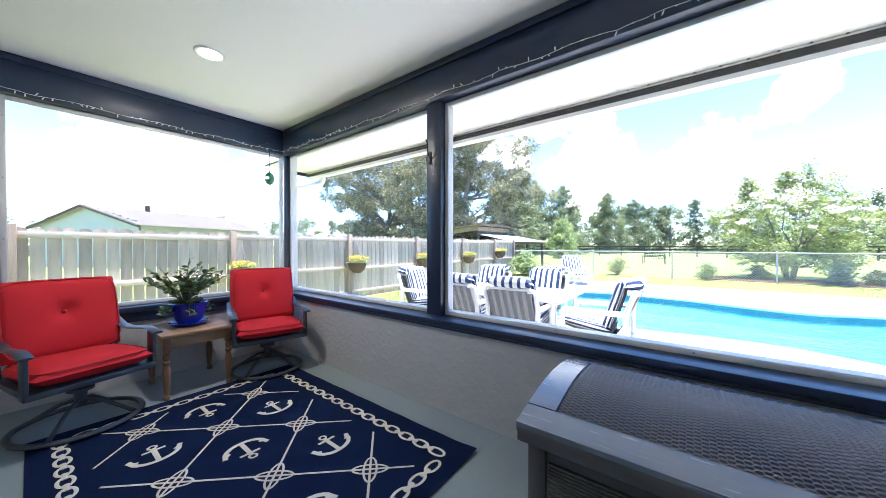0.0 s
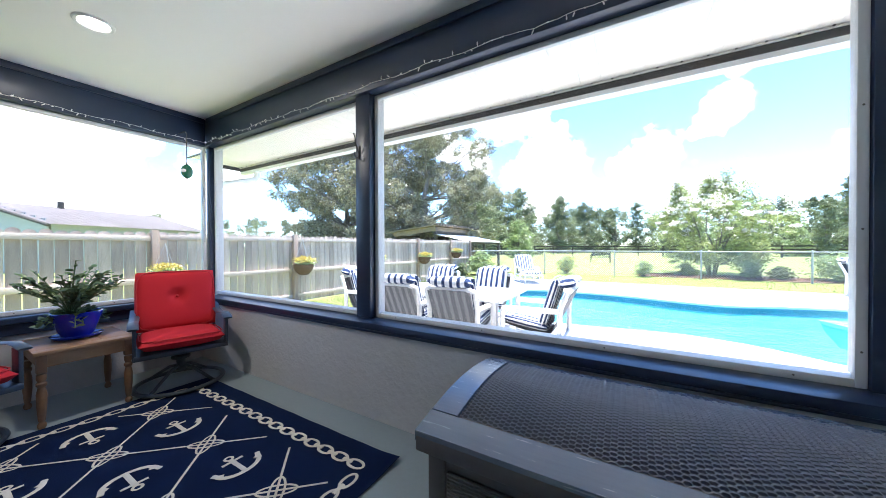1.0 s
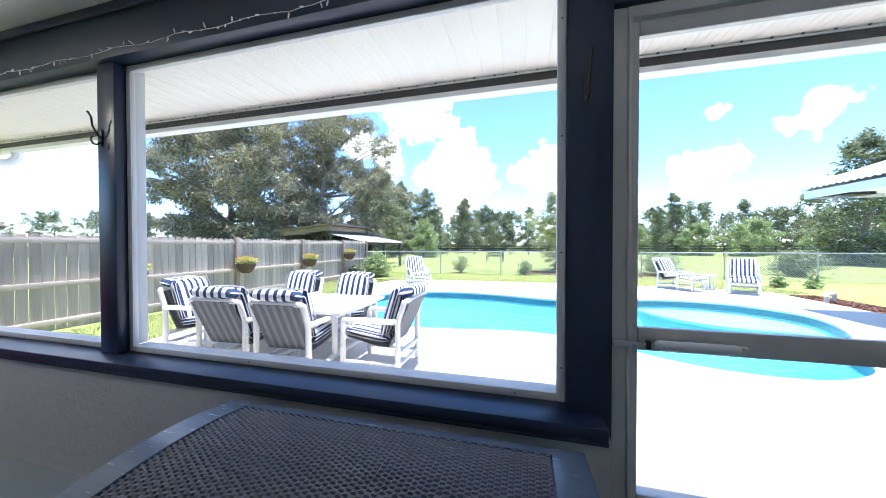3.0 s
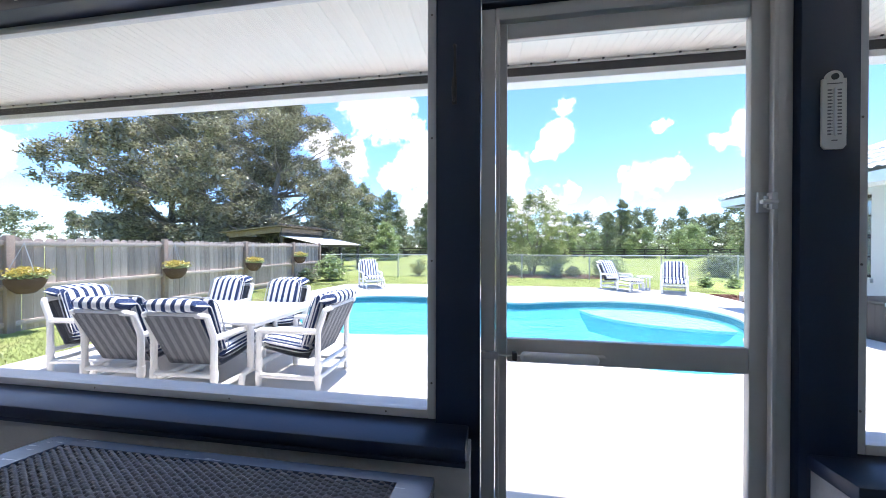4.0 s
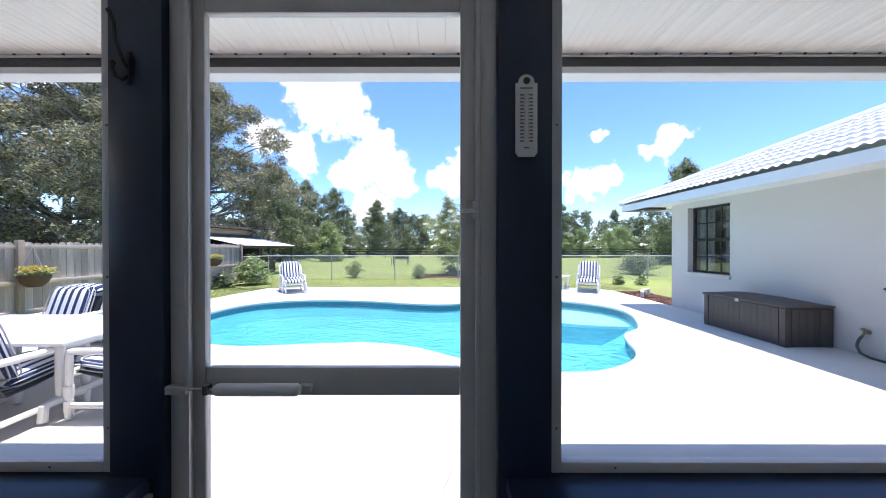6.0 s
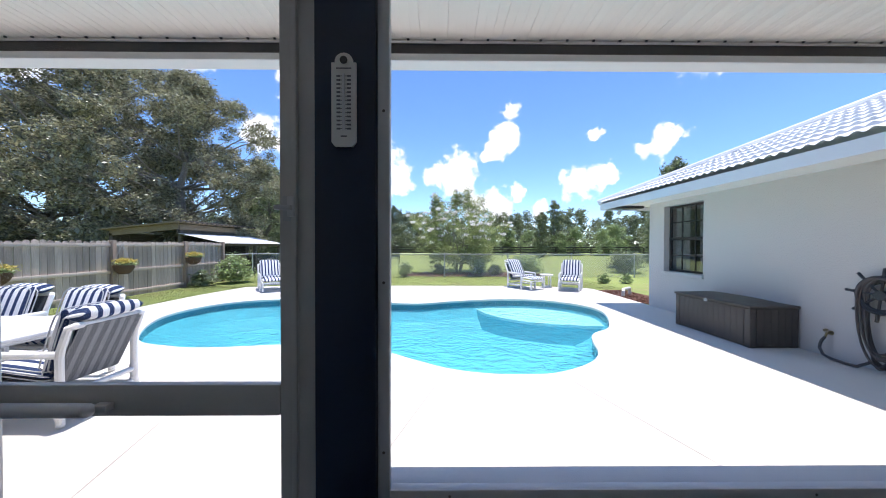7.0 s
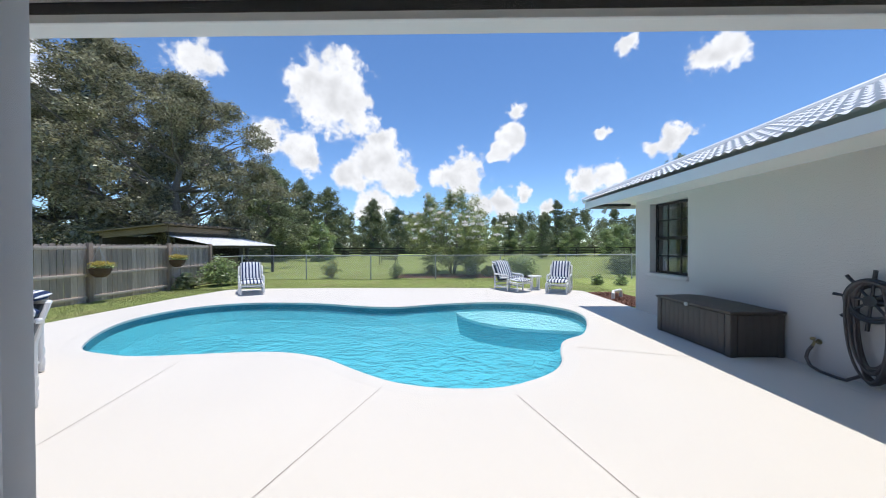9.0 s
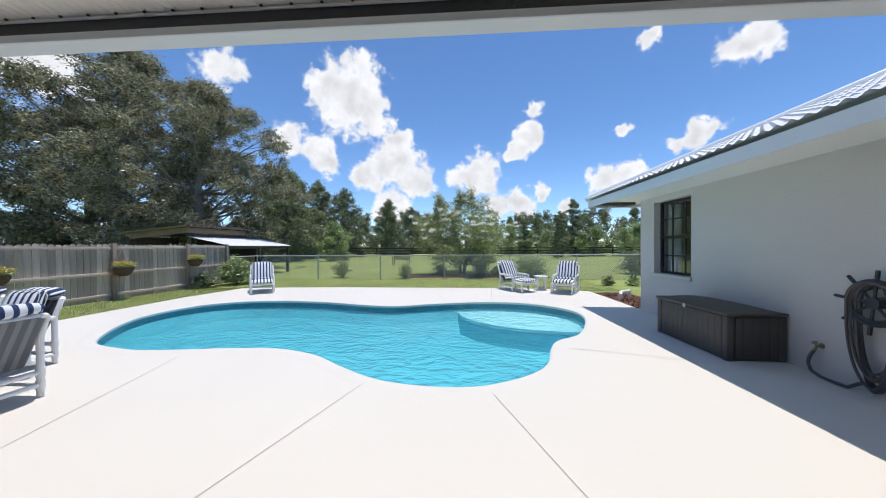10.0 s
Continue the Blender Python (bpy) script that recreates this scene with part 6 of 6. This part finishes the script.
def hose_reel():
    c = Vector((7.93, 5.23, 0.87))
    ob = thing("hose_hanger", "dark metal hose hanger shaped like a ship's wheel on the wall", "hose hanger", Matrix.Translation(c))
    n, R = 36, 0.205
    bm = bmesh.new()
    for r in (R, R - 0.03):
        sweep(bm, [(0, r * math.cos(a), r * math.sin(a)) for a in (2 * math.pi * k / n for k in range(n))], 0.018, 8, True)
    part("rim", bm, SHED_METAL, ob)
    for k in range(8):
        a = 2 * math.pi * k / 8 + 0.1
        bm = bmesh.new()
        sweep(bm, [(0, r * math.cos(a), r * math.sin(a)) for r in (0.05, 0.18, 0.27)], 0.012, 6)
        sweep(bm, [(0, r * math.cos(a), r * math.sin(a)) for r in (0.225, 0.265, 0.305)], 0.016, 8)
        part("spoke", bm, SHED_METAL, ob)
    bm = bmesh.new()
    tube(bm, (-0.02, 0, 0), (0.10, 0, 0), 0.055, n=18)
    part("hub", bm, SHED_METAL, ob)
    bm = bmesh.new()
    for k in range(18):
        a = math.pi * k / 17
        p = (0.05, 0.17 * math.cos(a), 0.17 * math.sin(a) - 0.02)
        if k:
            tube(bm, q, p, 0.02, n=6)
        q = p
    part("cradle", bm, SHED_METAL, ob)
    hose = thing("garden_hose", "dark garden hose coiled over its hanger and run to the tap", "hose")
    rng = np.random.default_rng(5)
    for k in range(9):
        bm = bmesh.new()
        w, drop, x = 0.15 + 0.03 * rng.uniform(-1, 1.6), 0.74 + 0.09 * rng.uniform(-1, 1), 7.90 + 0.012 * k
        pts = []
        for j in range(40):
            a = 2 * math.pi * j / 40
            z = math.sin(a)
            pts.append((x + 0.01 * math.sin(3 * a + k), 5.23 + w * math.cos(a) * (1 - 0.12 * z) + 0.01 * math.sin(2 * a + k), 0.87 + (0.19 * z if z > 0 else drop * z)))
        sweep(bm, pts, 0.0125, 7, True)
        part("coil", bm, HOSE, hose)
    bm = bmesh.new()
    sweep(bm, [(7.98, 5.77, 0.26), (7.955, 5.79, 0.20), (7.945, 5.80, 0.12), (7.93, 5.75, 0.045), (7.92, 5.65, 0.018), (7.90, 5.5, 0.018), (7.90, 5.40, 0.02), (7.91, 5.3, 0.10)], 0.0165, 8)
    part("lead", bm, HOSE, hose)
    tap = thing("garden_tap", "old brass garden tap on the house wall", "tap")
    bm = bmesh.new()
    tube(bm, (8.05, 5.76, 0.31), (7.985, 5.76, 0.31), 0.014, n=10)
    tube(bm, (7.995, 5.76, 0.315), (7.98, 5.77, 0.26), 0.013, n=10)
    part("body", bm, BRASS, tap)
    bm = bmesh.new()
    tube(bm, (7.99, 5.76, 0.32), (7.975, 5.76, 0.345), 0.006, n=8)
    tube(bm, (7.975, 5.76, 0.345), (7.97, 5.76, 0.352), 0.026, n=12)
    part("handwheel", bm, BRASS, tap)
    bm = bmesh.new()
    tube(bm, (8.052, 5.76, 0.31), (8.042, 5.76, 0.31), 0.03, n=14)
    part("flange", bm, BRASS, tap)


SHED_METAL = mat("painted_iron", (0.03, 0.032, 0.036), 0.45, 0.2, var=0.15, fine=60, bump=0.1)
hose_reel()


def hanging_basket():
    rng = np.random.default_rng(15)
    ob = thing("flower_basket", "hanging coir basket of yellow flowers on a fence post", "flower basket", group="baskets on the fence")
    bm = bmesh.new()
    lathe(bm, [(0.07, -0.18), (0.13, -0.12), (0.16, -0.05), (0.168, 0.0), (0.155, 0.0), (0.02, -0.02)], 18)
    part("basket", bm, TERRACOTTA, ob)
    for k in range(3):
        a = 2 * math.pi * k / 3
        bm = bmesh.new()
        sweep(bm, [(0.16 * math.cos(a), 0.16 * math.sin(a), 0.0), (-0.02, 0, 0.42)], 0.003, 5)
        part("wire", bm, GALV, ob)
    pts = [(0.15 * math.sqrt(u) * math.cos(a), 0.15 * math.sqrt(u) * math.sin(a), 0.025 + 0.05 * (1 - min(u, 1))) for u, a in rng.uniform(0, 1, (40, 2)) * np.array([1.3, 6.28])]
    f = new("foliage", leaf_mesh("foliage", pts, 22, 0.035, 0.022, LEAF_LIGHT, rng))
    f.parent = ob
    f = new("flowers", leaf_mesh("flowers", [(x, y, z + 0.035) for x, y, z in pts], 26, 0.032, 0.02, YELLOW, rng))
    f.parent = ob
    return ob


basket = hanging_basket()
for k, (y, z) in enumerate(((3.12, 0.83), (5.78, 0.84), (8.33, 0.85), (10.90, 0.86), (13.36, 0.99))):
    m = Matrix.Translation((fence_x(y) + 0.28, y, z - 0.02)) @ Matrix.Diagonal((1.2, 1.2, 1.2, 1))
    if k == 0:
        basket.matrix_basis = m
    else:
        copy_thing(basket, m)


# ---- beyond the pool ----
def bush(name, label, x, y, w, h, leaf, n, size, seed, blossom=0):
    rng = np.random.default_rng(seed)
    ob = thing(name, label, "bush", Matrix.Translation((x, y, GROUND)))
    c = [(w * 0.4 * math.cos(a) * r, w * 0.4 * math.sin(a) * r, h * (0.15 + 0.75 * t * (1 - 0.5 * r * r))) for a, r, t in rng.uniform(0, 1, (46, 3)) * np.array([6.28, 1, 1])]
    bm = bmesh.new()
    for p in c[::3]:
        tube(bm, (p[0] * 0.15, p[1] * 0.15, 0), p, 0.012, 0.004, 5, False)
    part("stems", bm, BARK, ob)
    f = new("foliage", leaf_mesh("foliage", c, n // 46, w * 0.11, size, leaf, rng))
    f.parent = ob
    if blossom:
        b = new("blossom", leaf_mesh("blossom", c[:20], blossom // 20, w * 0.12, size, YELLOW if blossom > 150 else BLOSSOM, rng))
        b.parent = ob
    return ob


bush("bush", "leafy green bush at the end of the wooden fence", -5.3, 14.7, 1.3, 1.25, LEAF_LIGHT, 4200, 0.055, 41, 60)
bush("bush", "low spiky plant at the fence's foot", -5.75, 13.6, 0.8, 0.6, LEAF_FAR, 900, 0.09, 42)
bush("bush", "yellowish young shrub behind the wire fence", -1.95, 17.6, 1.0, 0.95, LEAF_LIGHT, 900, 0.05, 43, 400)
bush("bush", "small green shrub behind the wire fence", 1.3, 17.3, 0.8, 0.75, LEAF_LIGHT, 1100, 0.045, 44)
bush("bush", "dark green shrub under the crape myrtle", 3.0, 18.6, 0.9, 0.6, LEAF_FAR, 1300, 0.05, 45)
bush("bush", "flowering shrub under the crape myrtle", 5.1, 18.3, 1.0, 0.9, LEAF_LIGHT, 1500, 0.05, 46, 100)
bush("bush", "low dark shrub under the crape myrtle", 5.9, 18.3, 0.8, 0.55, LEAF_FAR, 1200, 0.05, 47)
bush("bush", "broad green shrub behind the lounge chairs", 7.6, 18.4, 1.9, 1.15, LEAF_LIGHT, 4200, 0.055, 48)
bush("bush", "round green shrub near the wire fence", 13.5, 19.5, 2.2, 1.3, LEAF_FAR, 4200, 0.06, 49)
bush("bush", "young plant in the mulch bed", 9.7, 14.6, 0.5, 0.45, LEAF_LIGHT, 300, 0.07, 50)
bush("bush", "young plant in the mulch bed", 10.6, 14.5, 0.5, 0.45, LEAF_LIGHT, 300, 0.07, 51)


def mulch_bed():
    rng = np.random.default_rng(6)
    ob = tagged(new("mulch_bed"), "strip of reddish bark mulch along the wire fence", "mulch bed", kind="structure")
    bm = bmesh.new()
    for x0, x1, y0, y1 in ((1.0, 8.5, 17.3, 19.6), (8.3, 9.4, 9.9, 12.6)):
        n, top = 30, []
        loop = []
        for k in range(n):
            a = 2 * math.pi * k / n
            c, s = math.cos(a), math.sin(a)
            f = (abs(c) ** 4 + abs(s) ** 4) ** -0.25 * rng.uniform(0.94, 1.04)
            loop.append((0.5 * (x0 + x1) + 0.5 * (x1 - x0) * c * f, 0.5 * (y0 + y1) + 0.5 * (y1 - y0) * s * f))
        prism(bm, loop, GROUND - 0.02, GROUND + 0.02)
    part("soil", bm, MULCH, ob, "", 0)
    pts = [(rng.uniform(1.1, 8.4), rng.uniform(17.4, 19.5), GROUND + 0.025) for k in range(700)] + [(rng.uniform(8.4, 9.3), rng.uniform(10.0, 12.5), GROUND + 0.025) for k in range(500)]
    c = new("bark_chips", leaf_mesh("bark_chips", pts, 3, 0.05, 0.03, MULCH, rng, 0, 0.1))
    c.parent = ob
    tagged(c, "loose reddish bark chips", kind="stuff")
    pipe = thing("white_pipe", "bent white pipe standing out of the ground by the house corner", "pipe")
    bm = bmesh.new()
    sweep(bm, [(8.55, 11.2, GROUND - 0.05), (8.55, 11.2, 0.06), (8.58, 11.25, 0.10), (8.95, 11.55, 0.10), (8.98, 11.58, 0.06), (8.98, 11.58, GROUND - 0.05)], 0.045, 10)
    part("pipe", bm, PVC, pipe)


mulch_bed()


def shed():
    ob = thing("shed", "open timber shed with a raised roof and a white metal lean-to", "shed")
    x0, x1, x2, y0, y1 = -11.95, -8.85, -6.75, 16.2, 21.5
    part("back_wall", boxes((x0, x1, y1 - 0.15, y1, GROUND, 2.0)), SHED_DARK, ob)
    part("end_wall", boxes((x0, x0 + 0.15, y0, y1 - 0.16, GROUND, 1.95)), SHED_DARK, ob)
    # the raised roof, falling gently away from the lean-to, with its boards
    bm = bmesh.new()
    block(bm, x0 - 0.3, x1 + 0.25, y0 - 0.25, y1 + 0.3, -0.025, 0.025)
    for v in bm.verts:
        v.co.z += 2.45 + 0.10 * (v.co.x - x1)
    part("roof", bm, OLD_WOOD, ob, "weathered roof edge")
    bm = bmesh.new()
    block(bm, x0, x1, y0, y0 + 0.06, -0.30, -0.03)
    for v in bm.verts:
        v.co.z += 2.44 + 0.10 * (v.co.x - x1)
    part("gable_board", bm, OLD_WOOD, ob)
    part("fascia_board", boxes((x1 - 0.05, x1 + 0.02, y0 + 0.07, y1, 2.12, 2.38), bevel=0.008), OLD_WOOD, ob)
    part("clerestory", boxes((x1 - 0.12, x1 - 0.08, y0 + 0.07, y1 - 0.16, 1.9, 2.12)), SHED_DARK, ob)
    bm = bmesh.new()
    tube(bm, (0, 0, 0), (0.22, 0, 0), 0.06, n=8)
    me = mesh_of("roof_corrugation", bm, SHED_DARK)
    for k in range(18):
        piece("roof_corrugation", me, ob, Matrix.Translation((x1 + 0.08, y0 - 0.2 + k * (y1 - y0 + 0.4) / 17, 2.49)))
    bm = bmesh.new()
    n = 90
    rows = [[bm.verts.new((x, y0 - 0.05 + (y1 - y0) * k / n, z + 0.015 * math.cos(k * 1.6))) for k in range(n + 1)] for x, z in ((x1 - 0.02, 1.95), (x2, 1.50))]
    for k in range(n):
        bm.faces.new((rows[0][k], rows[0][k + 1], rows[1][k + 1], rows[1][k]))
    part("lean_to_roof", bm, ROOF_WHITE, ob, "white corrugated metal roof", 0)
    part("beam", boxes((x2 - 0.25, x2 - 0.15, y0, y1, 1.36, 1.48)), SHED_DARK, ob)
    for x, y, h in ((x1 - 0.05, y0 + 0.2, 2.1), (x1 - 0.05, y1 - 0.3, 2.1), (x2 - 0.2, y0 + 0.1, 1.36), (x2 - 0.2, 18.9, 1.36), (x2 - 0.2, y1 - 0.1, 1.36)):
        part("post", boxes((x - 0.07, x + 0.07, y - 0.07, y + 0.07, GROUND, h), bevel=0.01), SHED_DARK, ob)
    part("crate", boxes((-8.7, -7.8, 18.4, 19.5, GROUND, 0.9), bevel=0.02), OLD_WOOD, ob)
    part("crate", boxes((-8.6, -7.7, 20.0, 20.9, GROUND, 0.7), bevel=0.02), SHED_DARK, ob)


shed()


ROOF_TAN = mat("weathered_metal_roof", (0.30, 0.26, 0.245), 0.6, 0.0, var=0.25, scale=0.8, fine=14, bump=0.1)


def neighbour_house():
    ob = thing("house", "neighbour's pale green house with a grey-brown metal gable roof", "house")
    m = pose(-31.7, 7.1, GROUND, 0, 0, 25.5)
    ob.matrix_basis = m
    L, W, H, R = 9.2, 8.4, 2.75, 1.12
    bm = bmesh.new()
    block(bm, -W / 2, W / 2, -L / 2, L / 2, 0, H)
    part("wall", bm, SIDING, ob)
    bm = bmesh.new()
    y = -L / 2 - 0.01
    f = [bm.verts.new(p) for p in ((-W / 2, y, H), (W / 2, y, H), (0, y, H + R))]
    bm.faces.new(f)
    bmesh.ops.solidify(bm, geom=bm.faces[:], thickness=0.1)
    part("gable", bm, SIDING, ob)
    bm = bmesh.new()
    for k in range(14):
        z = H - 0.6 + k * 0.16
        half = W / 2 if z < H else W / 2 * (1 - (z - H) / R)
        if half > 0.1:
            block(bm, -half, half, y - 0.13, y - 0.1, z, z + 0.15)
    part("siding_board", bm, SIDING, ob)
    for s in (-1, 1):
        bm = bmesh.new()
        n = 40
        a = [bm.verts.new((0, -L / 2 - 0.45 + (L + 0.9) * k / n, H + R + 0.10 + 0.02 * (k % 2))) for k in range(n + 1)]
        b = [bm.verts.new((s * (W / 2 + 0.5), -L / 2 - 0.45 + (L + 0.9) * k / n, H - 0.14 + 0.02 * (k % 2))) for k in range(n + 1)]
        for k in range(n):
            bm.faces.new((a[k], a[k + 1], b[k + 1], b[k]))
        bmesh.ops.solidify(bm, geom=bm.faces[:], thickness=0.06)
        part("roof", bm, ROOF_TAN, ob, "grey-brown ribbed metal roof", 0)
        bm = bmesh.new()
        tube(bm, (0, -L / 2 - 0.47, H + R + 0.05), (s * (W / 2 + 0.5), -L / 2 - 0.47, H - 0.2), 0.09, n=6)
        part("barge_board", bm, SHED_DARK, ob)
    bm = bmesh.new()
    tube(bm, (0.3, -1.5, H + R - 0.2), (0.3, -1.5, H + R + 0.45), 0.15, n=10)
    part("vent_pipe", bm, SHED_DARK, ob)


neighbour_house()


def swing_bench(x, y, w):
    ob = thing("garden_bench", "dark metal garden bench out on the far lawn", "bench", pose(x, y, GROUND, 0, 0, w))
    for s in (-1, 1):
        bm = bmesh.new()
        sweep(bm, [(s * 0.7, 0.25, 0), (s * 0.7, 0.22, 0.65), (s * 0.7, -0.2, 0.65), (s * 0.7, -0.25, 0)], 0.03, 6)
        part("side", bm, SHED_METAL, ob)
    for k in range(4):
        part("slat", boxes((-0.72, 0.72, -0.2 + k * 0.11, -0.12 + k * 0.11, 0.42, 0.45)), SHED_METAL, ob)
        part("slat", boxes((-0.72, 0.72, -0.24, -0.21, 0.5 + k * 0.11, 0.58 + k * 0.11)), SHED_METAL, ob)


swing_bench(-1.2, 29.0, 170)
swing_bench(-9.6, 43.0, 150)


def paddock_fence():
    ob = thing("paddock_fence", "dark board fence at the far edge of the lawn", "fence", kind="structure")
    bm = bmesh.new()
    block(bm, -0.07, 0.07, -0.07, 0.07, 0, 1.3)
    me = mesh_of("post", bm, SHED_DARK)
    for k in range(30):
        piece("post", me, ob, Matrix.Translation((-32 + 2.6 * k, 48.0, GROUND)))
    for z in (0.45, 0.85, 1.2):
        part("rail", boxes((-32, 44, 47.9, 47.95, GROUND + z, GROUND + z + 0.13)), SHED_DARK, ob)


paddock_fence()


def grass_tufts():
    """Blades on the near lawn, along the deck's edge and the fence's foot."""
    rng = np.random.default_rng(77)
    n = 60000
    x = np.concatenate([rng.uniform(-6.2, -3.85, n // 2), rng.uniform(-5.8, 9.5, n // 2)])
    y = np.concatenate([rng.uniform(2.5, 13.5, n // 2), 12.95 + 4.0 * rng.uniform(0, 1, n // 2) ** 1.4])
    keep = ~((x > 8.0) & (y < 9.4)) & (x > FENCE_X0 + FENCE_SKEW * y + 0.1)
    x, y = x[keep], y[keep]
    n = len(x)
    h, w = rng.uniform(0.02, 0.05, n), rng.uniform(0, 6.28, n)
    lean = rng.normal(0, 0.025, (n, 2))
    v = np.empty((n, 3, 3))
    v[:, 0] = np.stack([x - 0.004 * np.cos(w), y - 0.004 * np.sin(w), np.full(n, GROUND)], 1)
    v[:, 1] = np.stack([x + 0.004 * np.cos(w), y + 0.004 * np.sin(w), np.full(n, GROUND)], 1)
    v[:, 2] = np.stack([x + lean[:, 0], y + lean[:, 1], GROUND + h], 1)
    me = bpy.data.meshes.new("grass")
    me.from_pydata(v.reshape(-1, 3).tolist(), [], np.arange(3 * n).reshape(n, 3).tolist())
    me.materials.append(GRASS_BLADE)
    tagged(new("grass", me), "short lawn grass blades", "grass", kind="stuff")


GRASS_BLADE = leaf_mat("grass_blade", (0.21, 0.235, 0.085), 0.45, 0.3)
grass_tufts()
